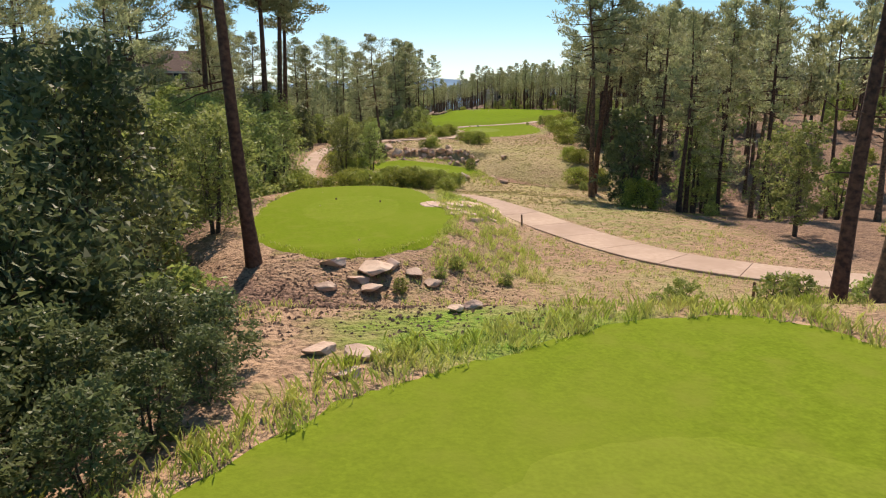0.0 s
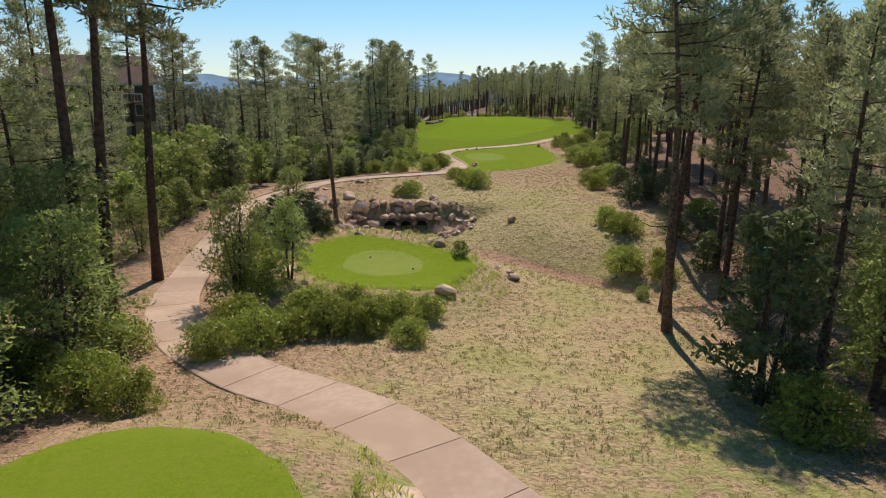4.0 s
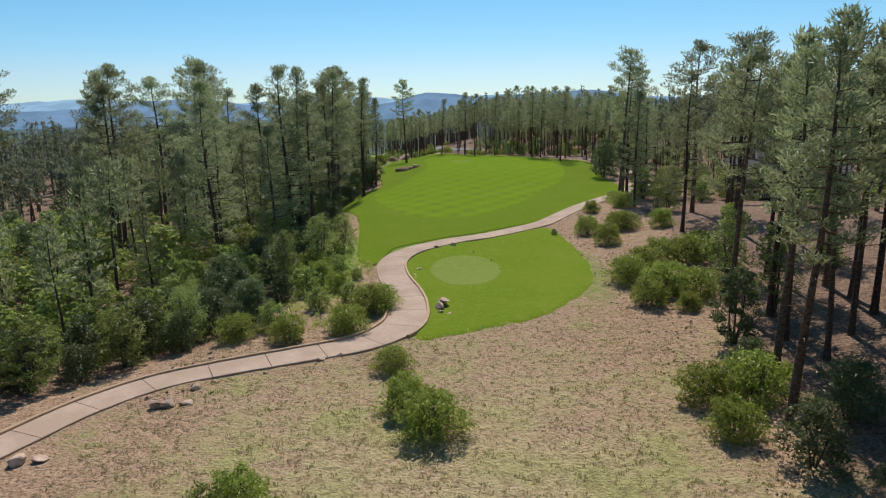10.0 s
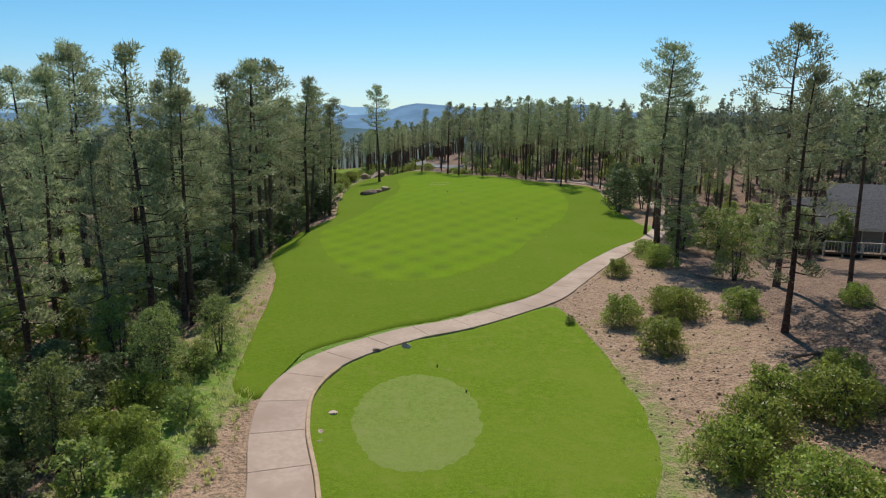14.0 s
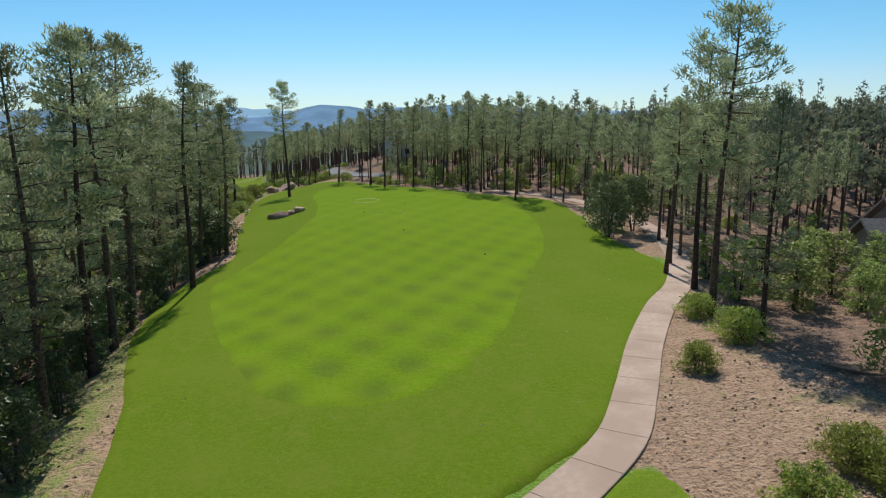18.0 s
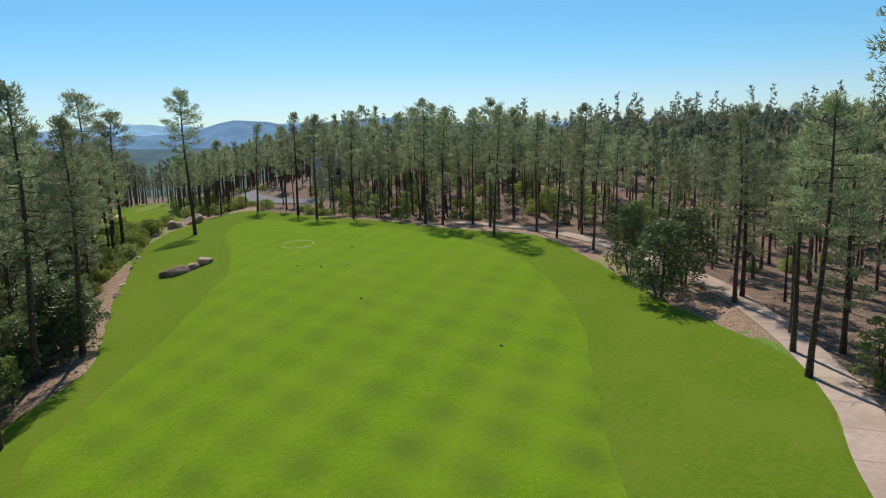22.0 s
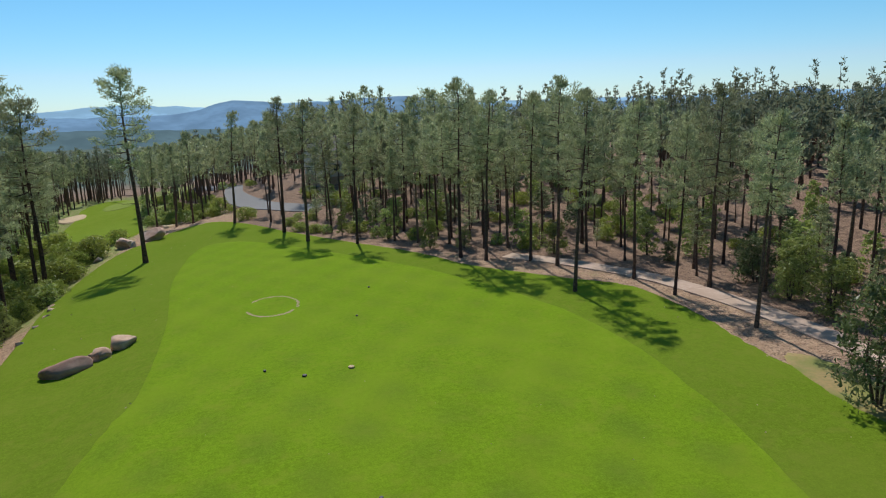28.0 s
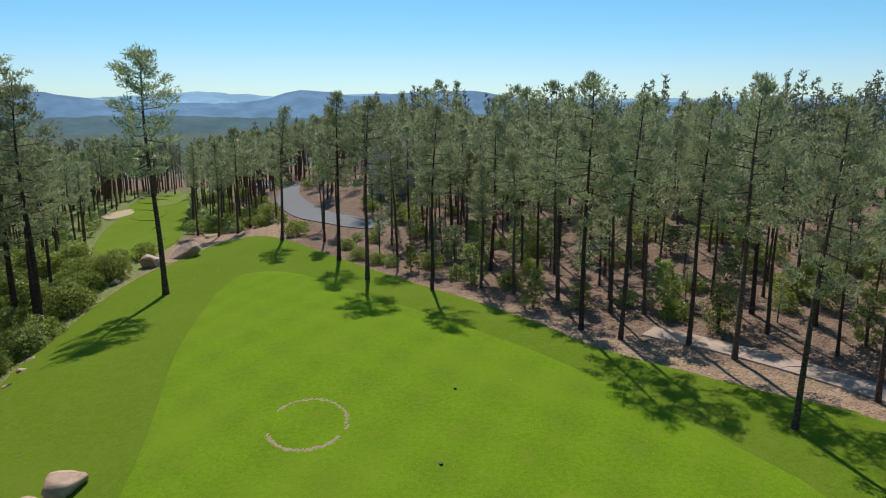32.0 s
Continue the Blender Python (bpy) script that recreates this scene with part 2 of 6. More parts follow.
M_SHRUB = mat("shrub_leaves", (0.25, 0.30, 0.055), (0.345, 0.385, 0.088), 1.0, rough=0.45, bump=0, island=True, trans=0.45, local=True, each=0.2)
M_ROCK = mat("pink_granite", (0.60, 0.405, 0.305), (0.35, 0.22, 0.165), 2.6, c3=(0.64, 0.485, 0.39), big=1.1, bump=0.9, local=True, each=0.2, depth=0.07)
M_BOULDER = mat("brown_granite", (0.40, 0.245, 0.175), (0.23, 0.14, 0.105), 2.4, c3=(0.46, 0.31, 0.23), big=1.1, bump=0.9, local=True, each=0.2, depth=0.07)
M_VERGE = mat("worn_straw", (0.32, 0.22, 0.095), (0.25, 0.20, 0.08), 5.0, c3=(0.19, 0.20, 0.05), big=0.5, bump=0.5)
M_FLAG = mat("flagstone", (0.60, 0.435, 0.345), (0.44, 0.30, 0.235), 3.0, c3=(0.58, 0.44, 0.36), big=0.9, bump=0.7, local=True, each=0.15)
M_CLOD = mat("dark_clods", (0.14, 0.09, 0.07), (0.25, 0.16, 0.115), 3.0, bump=0.4, island=True)
M_BLADE = mat("grass_blades", (0.46, 0.54, 0.13), (0.62, 0.62, 0.25), 0.9, rough=0.6, bump=0, island=True, trans=0.55)
M_DRYBLADE = mat("straw_blades", (0.45, 0.37, 0.22), (0.35, 0.31, 0.15), 0.9, rough=0.7, bump=0, island=True, trans=0.35)
M_TUSSOCK = mat("tussock_blades", (0.27, 0.29, 0.09), (0.37, 0.35, 0.14), 0.9, rough=0.7, bump=0, island=True, trans=0.35)
M_STEEL = mat("rusty_pipe", (0.12, 0.10, 0.09), (0.20, 0.15, 0.12), 5.0, rough=0.6, bump=0.3)
M_SAND = mat("dry_soil", (0.50, 0.38, 0.24), (0.42, 0.30, 0.18), 5.0, bump=0.5)
M_ASPHALT = mat("asphalt", (0.16, 0.155, 0.16), (0.20, 0.195, 0.20), 5.0, bump=0.2)
M_ROOF = mat("grey_shingle", (0.10, 0.09, 0.09), (0.15, 0.14, 0.14), 5.0, bump=0.5, each=0.1)
M_BROWNROOF = mat("brown_shingle", (0.085, 0.052, 0.045), (0.125, 0.078, 0.066), 5.0, bump=0.5)
M_WALL = mat("brown_siding", (0.15, 0.095, 0.075), (0.19, 0.125, 0.10), 3.0, bump=0.3)
M_GREYWALL = mat("grey_siding", (0.25, 0.23, 0.21), (0.30, 0.28, 0.25), 3.0, bump=0.3)
M_TRIM = mat("pale_trim", (0.62, 0.56, 0.48), (0.55, 0.50, 0.43), 3.0, bump=0.1)
M_WOOD = mat("weathered_wood", (0.16, 0.10, 0.07), (0.24, 0.16, 0.11), 8.0, bump=0.4)
def plain(name, colour, rough, metal=0.0):
    m = bpy.data.materials.new(name)
    m.use_nodes = True
    b = m.node_tree.nodes["Principled BSDF"]
    b.inputs["Base Color"].default_value, b.inputs["Roughness"].default_value, b.inputs["Metallic"].default_value = (*colour, 1), rough, metal
    return m
M_PANE = plain("window_glass", (0.03, 0.04, 0.05), 0.05)
# Near-black colour stands in for the shade deep inside the culvert pipes.
M_PIPE_SHADE = plain("pipe_shade_black", (0.012, 0.011, 0.01), 0.95)
M_DARK = plain("dark_iron", (0.03, 0.03, 0.03), 0.6, 0.5)
def painted_haze_material(name, colour, glow):
    """Wooded hills behind thick air: a faint mottling, the haze painted in as blue colour and glow."""
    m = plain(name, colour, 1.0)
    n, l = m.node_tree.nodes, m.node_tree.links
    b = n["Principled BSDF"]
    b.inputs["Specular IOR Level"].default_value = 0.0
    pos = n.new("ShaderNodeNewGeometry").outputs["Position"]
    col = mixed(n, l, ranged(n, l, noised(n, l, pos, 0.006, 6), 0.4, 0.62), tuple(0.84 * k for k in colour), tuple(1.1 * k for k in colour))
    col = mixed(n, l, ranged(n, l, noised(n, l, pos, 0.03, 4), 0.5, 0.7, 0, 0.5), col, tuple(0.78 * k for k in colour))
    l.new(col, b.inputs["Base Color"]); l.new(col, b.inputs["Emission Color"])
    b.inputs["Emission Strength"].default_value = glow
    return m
# Paler and bluer with distance: haze put into base colour and emission.
M_HILL = painted_haze_material("far_hills", (0.10, 0.165, 0.245), 0.82)
M_HILL2 = painted_haze_material("farther_hills", (0.165, 0.265, 0.36), 0.9)
M_VALLEY = painted_haze_material("valley_woods", (0.075, 0.115, 0.13), 0.55)

# ---- helpers for building ----
def mesh_of(name, verts, faces, material, smooth=False):
    me = bpy.data.meshes.new(name)
    me.from_pydata([tuple(v) for v in verts], [], [tuple(f) for f in faces])
    me.materials.append(material)
    if smooth:
        me.polygons.foreach_set("use_smooth", [True] * len(me.polygons))
    me.update()
    return me

def put(name, me, parent=None, label="", category="", group="", kind=""):
    ob = new(name, me)
    if parent:
        ob.parent = parent
    return tagged(ob, label, category, group, kind)

def gz(x, y):
    """Height of the ground, smooth hills and hollows in metres."""
    x = np.asarray(x, float); y = np.asarray(y, float)
    def s(a, b, v):
        u = np.clip((v - a) / (b - a), 0, 1)
        return u * u * (3 - 2 * u)
    def g(cx, cy, sx, sy, rot=0.0):
        c, q = np.cos(rot), np.sin(rot)
        u, v = x - cx, y - cy
        return np.exp(-(((u * c + v * q) / sx) ** 2 + ((v * c - u * q) / sy) ** 2))
    z = 0.2 + 0.9 * s(95, 150, y) + 1.0 * s(165, 205, y) * s(-4, 14, x) - 0.6 * s(150, 170, y) * s(6, 0, x)
    z = z - 1.7 * s(218, 262, y) * s(60, 0, x)
    z = z + 2.7 * s(20, 12.3, y) * s(-9, -3, x) * s(19, 10, x)
    z = z + 1.3 * (1 - s(0.8, 1.35, np.hypot((x + 4.3) / 7.5, (y - 33.5) / 11.0)))
    z = z - 2.0 * g(6, 68, 22, 13) - 1.5 * g(13, 73, 16, 3.5, -0.62) - 2.6 * g(26, 54, 13, 12)
    z = z + 1.3 * (1 - s(0.85, 1.5, np.hypot((x + 1.6) / 6.3, (y - 68) / 9.0)))
    z = z + 3.0 * s(18, 44, x) * s(66, 95, y) * s(158, 128, y) + 2.0 * s(22, 50, x) * s(40, 20, y)
    z = z - 4.0 * s(-2, -15, x + 4 * s(115, 100, y) + 0.0 * y) * s(98, 122, y) * s(275, 240, y)
    z = z - 3.5 * s(-5.5, -17, x) * s(36, 14, y)
    z = z + 9.0 * s(-24, -52, x) * s(20, 60, y) * s(150, 110, y)
    z = z - 1.6 * s(42, 60, x) * s(150, 185, y) + 4.0 * s(60, 150, x) * s(150, 200, y)
    z = z - 2.5 * s(-8, -26, x) * s(225, 262, y) - 4.0 * s(262, 330, y) * s(40, 0, x)
    z = z - 2.0 * s(88.4, 86.5, y) * s(74, 86, y) * np.exp(-(x / 7.0) ** 4)  # hollow before the culvert
    z = z + 4.2 * s(6, 46, (x - 41) * 0.88 + (y - 205) * 0.475) * s(176, 206, y) * s(370, 300, y)  # wooded hillside behind the fairway's end
    return z

def far_drop(x, y):
    """Beyond the hole the land falls away to a wide valley."""
    d = np.maximum(0, np.hypot(np.asarray(x, float) - 10, np.asarray(y, float) - 150) - 230)
    return -np.minimum(d * 0.07, 60)

def height(x, y):
    return float(gz(x, y) + far_drop(x, y))

def spline(points, per=8, closed=False):
    """Catmull-Rom through the points."""
    p = [Vector(q) for q in points]
    n, out = len(p), []
    for i in range(n if closed else n - 1):
        a, b, c, d = (p[(i + k) % n] if closed else p[min(max(i + k, 0), n - 1)] for k in (-1, 0, 1, 2))
        for k in range(per):
            t = k / per
            out.append(0.5 * (2 * b + (c - a) * t + (2 * a - 5 * b + 4 * c - d) * t * t + (3 * b - a - 3 * c + d) * t ** 3))
    if not closed:
        out.append(p[-1])
    return out

def box(vs, fs, cx, cy, cz, sx, sy, sz):
    """A box by its middle and sizes, added to the lists."""
    i = len(vs)
    for z in (-1, 1):
        for x, y in ((-1, -1), (1, -1), (1, 1), (-1, 1)):
            vs.append((cx + x * sx / 2, cy + y * sy / 2, cz + z * sz / 2))
    for f in ((3, 2, 1, 0), (4, 5, 6, 7), (0, 1, 5, 4), (1, 2, 6, 5), (2, 3, 7, 6), (3, 0, 4, 7)):
        fs.append(tuple(i + k for k in f))

def box_part(name, parent, material, *boxes, label=""):
    vs, fs = [], []
    for b in boxes:
        box(vs, fs, *b)
    return put(name, mesh_of(name, vs, fs, material), parent, label)

# ---- plan ----
FAIRWAY = [(1.6, 126.2), (0.1, 127.2), (-0.5, 131.5), (-0.9, 136), (-2.2, 147.6), (-4.3, 156.5), (-6.4, 166), (-6, 176.7), (-2.6, 184.3), (-3.3, 195), (-4.2, 203), (-5, 215.7), (-5.9, 225), (-8, 240), (-7, 252), (-4.6, 261), (-2, 267), (1, 277), (6, 274), (11.3, 263.5), (20, 242.4), (25.7, 229.8), (28.3, 222.6), (33.1, 216), (36.9, 211), (37, 203.5), (36.2, 198), (36, 192), (34.5, 182), (34.6, 171.4), (31.9, 166.2), (28.2, 161.2), (23.6, 154.2), (19.7, 147.3), (17.1, 143.2), (13.2, 140), (10.4, 137.7), (7.4, 136), (3.2, 132.4), (1.8, 129.6)]
CUT = [(-2.4, 172.8), (0, 160), (3, 150.7), (5.2, 148.2), (8.1, 147.6), (10.9, 148.7), (13.8, 152), (17.4, 158.2), (21, 167.5), (26.8, 180.8), (29.7, 193.4), (30, 206), (26, 219), (18, 235), (10, 250), (5, 250), (4, 232), (5, 217), (5, 205), (3.8, 200), (1.7, 190.2), (-1.7, 177)]
TEES = {
    "tee_back": [(-2.2, 6.1), (-0.9, 8), (-0.2, 8.8), (1.2, 9.7), (2.8, 10.8), (4.2, 11.7), (6.1, 12), (7.4, 11.5), (8.4, 9.8), (9.2, 6), (9, -2), (6, -9), (-1, -10), (-4.6, -5), (-4, 2)],
    "tee_middle": [(-8, 30), (-8.4, 35.5), (-8.3, 39), (-7.6, 42), (-5.8, 43.3), (-3, 42.6), (-0.8, 40.2), (0.2, 36), (0.8, 33), (1.1, 30.5), (0.5, 27), (-1.6, 24.4), (-4, 23.9), (-6.4, 26)],
    "tee_front": [(-6.4, 68.8), (-6, 70.4), (-4.4, 72.9), (-2.4, 73.6), (2.4, 71.4), (4.6, 68.9), (3.8, 64.9), (2.6, 61.9), (-0.4, 60.6), (-3.1, 61.8), (-5.2, 64.5)],
    "tee_forward": [(6.2, 113), (5.6, 108.6), (10.6, 110.8), (13.4, 112.6), (17.7, 119), (18.9, 126), (18.6, 137), (17.6, 140), (14.6, 137.6), (11.4, 135), (8.6, 133.4), (5.6, 130.4), (4.3, 127), (4.5, 123), (5.7, 117)],
}
RINGS = {"tee_back": (3.5, 3.3, 3.2, 3.8), "tee_middle": (-3.9, 33.8, 2.3, 4.0), "tee_front": (-1, 67.2, 2.35, 3.2), "tee_forward": (8.9, 124, 2.7, 4.5)}
PATH_MID = [(24, 21.2), (16.4, 24.0), (13.2, 25.7), (10.4, 28.1), (8.5, 31.3), (6.8, 35.4), (5.2, 38.8), (3.5, 41.3), (1, 45.0), (-2, 48.0), (-4.9, 50.2), (-8.4, 54.2), (-11.2, 60), (-12.7, 67), (-13.5, 72), (-13.9, 77.6), (-14.2, 84.2), (-13.7, 90.5), (-12.6, 94), (-11.2, 97.2), (-9.7, 100.4), (-7.5, 103), (-4.4, 104.7), (-1.1, 106.2), (2.4, 108), (4.4, 111), (4.6, 115), (4.1, 118.5), (3.1, 122.8), (2.9, 127), (4.4, 131), (8.2, 134.7), (11, 136.3), (14, 138.7), (17.8, 142.4), (20.4, 146.6), (24.2, 153.4), (28.7, 160.4), (32.6, 165.4), (36.6, 173), (39.6, 181.5), (41, 188), (41.2, 196), (41, 204), (40, 211.5), (38, 216.6), (35.2, 221.4), (32.2, 225.2)]
MID = spline([(x, y, 0) for x, y in PATH_MID], 6)
MID_XY = np.array([(p.x, p.y) for p in MID])
def to_path(x, y):
    return float(np.min(np.hypot(MID_XY[:, 0] - x, MID_XY[:, 1] - y)))
def inside(x, y, poly):
    c = False
    for (x1, y1), (x2, y2) in zip(poly, poly[1:] + poly[:1]):
        if (y1 > y) != (y2 > y) and x < (x2 - x1) * (y - y1) / (y2 - y1) + x1:
            c = not c
    return c
LEFT_Y, LEFT_X = (-20, 0, 14, 22, 45, 55, 70, 95, 103, 112, 130, 150, 165, 185, 205, 230, 255, 268, 300), (-8, -8, -8, -9, -9.5, -11.5, -16.5, -16.5, -12, -4.5, -4.5, -5, -7, -4.2, -5.5, -8, -9, -6, -4)
RIGHT_Y, RIGHT_X = (-20, 0, 22, 45, 70, 95, 115, 135, 150, 165, 185, 205, 215, 225, 240, 255, 268, 300), (14, 13, 19, 15, 21, 22, 25, 29, 30, 35, 39.5, 41, 38, 30, 21.5, 14, 9, 12)
def is_open(x, y, gap=0.0):
    """Whether a spot lies on the hole's open ground."""
    if y < 285 and np.interp(y, LEFT_Y, LEFT_X) - gap < x < np.interp(y, RIGHT_Y, RIGHT_X) + gap:
        return True
    return (268 < y < 382 and np.interp(y, (268, 290, 322, 345, 382), (-13, -20, -28, -31, -32)) < x < np.interp(y, (268, 277, 310, 330, 382), (-7, -4, -8, -11, -20))) or to_path(x, y) < 1.9 + gap * 0.3

# ---- ground ----
def axis(lo, hi, step, far):
    a = list(np.arange(lo, hi + 0.01, step))
    d = step
    while a[-1] < far:
        d *= 1.3
        a.append(a[-1] + d)
    d = step
    while a[0] > -far:
        d *= 1.3
        a.insert(0, a[0] - d)
    return np.array(a)

def build_ground():
    xs, ys = axis(-36, 56, 0.7, 4600), axis(-16, 276, 0.7, 4600)
    X, Y = np.meshgrid(xs, ys)
    Z = gz(X, Y) + far_drop(X, Y)
    near = (np.abs(X) < 90) & (Y < 300)
    creek = np.array([np.interp(v, (-2, 3, 8, 13, 17, 30), (80, 79.5, 76.8, 72.8, 68.9, 58)) for v in xs])[None, :]
    creek_w = np.exp(-((Y - creek) / 1.15) ** 2) * (X > 0) * (X < 30)
    left, right = np.interp(Y, LEFT_Y, LEFT_X), np.interp(Y, RIGHT_Y, RIGHT_X)
    wood = 1 - np.clip((X - left + 1.5) / 4, 0, 1) * np.clip((right + 1.0 - X) / 4, 0, 1)
    wood = np.where(Y > 285, 1.0, wood)
    inner = np.exp(-((X - 8) / 13) ** 2 - ((Y - 82) / 26) ** 2)
    meadow = np.clip(0.55 * inner + 0.34 * np.exp(-((X - 7) / 10) ** 2 - ((Y - 48) / 14) ** 2) + 0.3 * np.exp(-((X - 8) / 6) ** 2 - ((Y - 20) / 9) ** 2) + 0.12, 0, 1)
    mulch = np.exp(-((X + 5) / 4.5) ** 2 - ((Y - 17.5) / 4.5) ** 2) + 0.7 * np.exp(-((X + 13) / 6) ** 2 - ((Y - 15) / 12) ** 2)
    lush = np.zeros_like(X)
    for name, (cx, cy, rx, ry, k) in {"back": (1.8, 11.4, 4.5, 2.6, 0.62), "front": (-1, 67.2, 7.4, 8.4, 0.5), "middle": (-3.6, 33.5, 6.0, 11.5, 0.55), "edge": (-2.0, 126, 3.4, 14, 0.62), "end": (17.6, 124, 3.4, 13, 0.5), "foot": (8.5, 112, 5, 3.4, 0.45), "bank": (2.3, 37.5, 2.7, 6.5, 0.6), "slope": (11.5, 40, 6.5, 15, 0.38)}.items():
        lush = np.maximum(lush, k * np.exp(-(((X - cx) / rx) ** 2 + ((Y - cy) / ry) ** 2) ** 2))
    lush = np.maximum(lush, 0.5 * np.clip((Y - 216) / 16, 0, 1) * np.clip((450 - Y) / 40, 0, 1) * np.clip((-3 - X) / 3, 0, 1) * np.clip((X + 110) / 25, 0, 1))
    lush = np.maximum(lush, 0.5 * np.exp(-((X - left - 0.8) / 2.4) ** 2) * np.clip((Y - 126) / 8, 0, 1) * np.clip((176 - Y) / 12, 0.15, 1) * (Y < 262))
    near_path = (Y > 106) & (Y < 214) & (X > -1) & (X < 44)
    P = np.stack([X[near_path], Y[near_path]], -1)
    D = np.full(len(P), 1e9)
    for q in MID_XY[::2]:
        D = np.minimum(D, np.hypot(P[:, 0] - q[0], P[:, 1] - q[1]))
    side = np.array([any(inside(p[0], p[1] + d, FAIRWAY) or inside(p[0] - d, p[1], FAIRWAY) or inside(p[0] + d, p[1], TEES["tee_forward"]) or inside(p[0], p[1] - d, TEES["tee_forward"]) for d in (0.0, 1.1)) if e < 2.4 else False for p, e in zip(P, D)])
    lush[near_path] = np.maximum(lush[near_path], 0.75 * side)
    bump = np.random.default_rng(3).normal(0, 0.018, X.shape)
    Z = Z + np.where(near, bump, 0) - 0.25 * creek_w
    far = np.clip((np.hypot(X - 10, Y - 150) - 330) / 250, 0, 1)
    nx, ny = len(xs), len(ys)
    i = (np.arange(ny - 1)[:, None] * nx + np.arange(nx - 1)).reshape(-1)
    me = bpy.data.meshes.new("ground")
    me.from_pydata(np.stack([X, Y, Z], -1).reshape(-1, 3), [], np.stack([i, i + 1, i + nx + 1, i + nx], -1))
    me.materials.append(M_GROUND)
    me.polygons.foreach_set("use_smooth", [True] * len(me.polygons))
    for name, a in (("creek", creek_w), ("wood", wood * 0.6), ("meadow", meadow), ("mulch", mulch), ("lush", lush), ("far", far)):
        me.attributes.new(name, "FLOAT", "POINT").data.foreach_set("value", a.reshape(-1).astype(np.float32))
    me.update()
    put("ground", me, label="dry red earth with sparse straw-coloured grass", kind="structure")
build_ground()

def patch(name, outline, lift, material, label, rings=24, per=8, centre=None, skirt=0.15):
    """A lawn: rings from the middle to a smooth outline, laid on the ground, its edge turned down."""
    o = spline([(x, y, 0) for x, y in outline], per, True)
    rnd = random.Random(name)
    n = len(o)
    c = Vector((sum(p.x for p in o) / n, sum(p.y for p in o) / n, 0)) if centre is None else Vector((*centre, 0))
    o = [c + (p - c) * (1 + rnd.uniform(-0.12, 0.12) / max(1, (p - c).length)) for p in o]
    P = np.array([(p.x, p.y) for p in o])
    C = np.array((c.x, c.y))
    vs, fs = [], []
    for r in range(rings + 2):
        k = np.full(n, min(r / rings, 1.0)) if r <= rings else 1 + skirt / np.maximum(1, np.hypot(*(P - C).T))
        q = C + (P - C) * k[:, None]
        z = gz(q[:, 0], q[:, 1]) + (lift if r < rings + 1 else lift - 0.03 if skirt == 0.3 else -0.12)
        vs += np.column_stack([q, z]).tolist()
    for r in range(rings + 1):
        for i in range(n):
            j = (i + 1) % n
            fs.append((r * n + i, (r + 1) * n + i, (r + 1) * n + j) if r == 0 else (r * n + i, (r + 1) * n + i, (r + 1) * n + j, r * n + j))
    return put(name, mesh_of(name, vs, fs, material, True), label=label, kind="structure")

patch("fairway_rough", FAIRWAY, 0.07, M_ROUGH, "green mown rough round the fairway", 70, centre=(14, 195))
patch("fairway", CUT, 0.10, M_CUT, "short green fairway turf with crossing mowing stripes", 60, centre=(13, 192), skirt=1.2)
for tee, outline in TEES.items():
    patch(tee, outline, 0.07, M_TURF, "raised mown green turf tee", skirt=0.6)
    cx, cy, rx, ry = RINGS[tee]
    patch(tee + "_plateau", [(cx + rx * math.cos(a), cy + ry * math.sin(a)) for a in np.linspace(0, 2 * math.pi, 12, endpoint=False)], 0.08, M_GREEN_SOFT if tee in ("tee_back", "tee_middle") else M_GREEN, "paler closely cut round teeing ground", 10, 6, skirt=0.3)
patch("far_fairway", [(-8, 268.5), (-5.4, 277), (-6.4, 290), (-9.5, 310), (-12.3, 330), (-16, 352), (-21, 374), (-26, 378), (-29.5, 370), (-30, 358), (-28, 345), (-26, 322), (-20, 296), (-14, 277)], 0.15, M_TURF, "far mown green fairway below the woods", 30)
patch("far_green", [(-18, 352), (-15.5, 362), (-20, 372), (-25, 366), (-24, 355)], 0.2, M_GREEN, "far pale putting green", 8)
patch("sand_bunker", [(-29, 338), (-26.5, 346), (-28.5, 352), (-32, 344)], 0.25, M_SAND, "pale sand bunker beside the far green", 6)
patch("dry_verge", [(35.4, 189.4), (36, 194.6), (37.4, 196.6), (38.4, 194), (38, 188), (36.6, 185.4)], 0.085, M_VERGE, "worn straw-coloured verge under the oaks", 8)
patch("dirt_track", [(-2, 284), (-0.4, 292), (-0.2, 306), (-2.2, 318), (-4, 308), (-3.6, 294)], 0.3, M_SAND, "pale dirt track over a rise", 10)

# ---- cart path ----
def ribbon_frames(step):
    """Points and right-hand normals every step metres along the path."""
    out, left_over = [], 0.0
    for a, b in zip(MID, MID[1:]):
        d, s = (b - a).length, left_over
        while s < d:
            t = (b - a).normalized()
            out.append((a.lerp(b, s / d), Vector((t.y, -t.x, 0))))
            s += step
        left_over = s - d
    return out

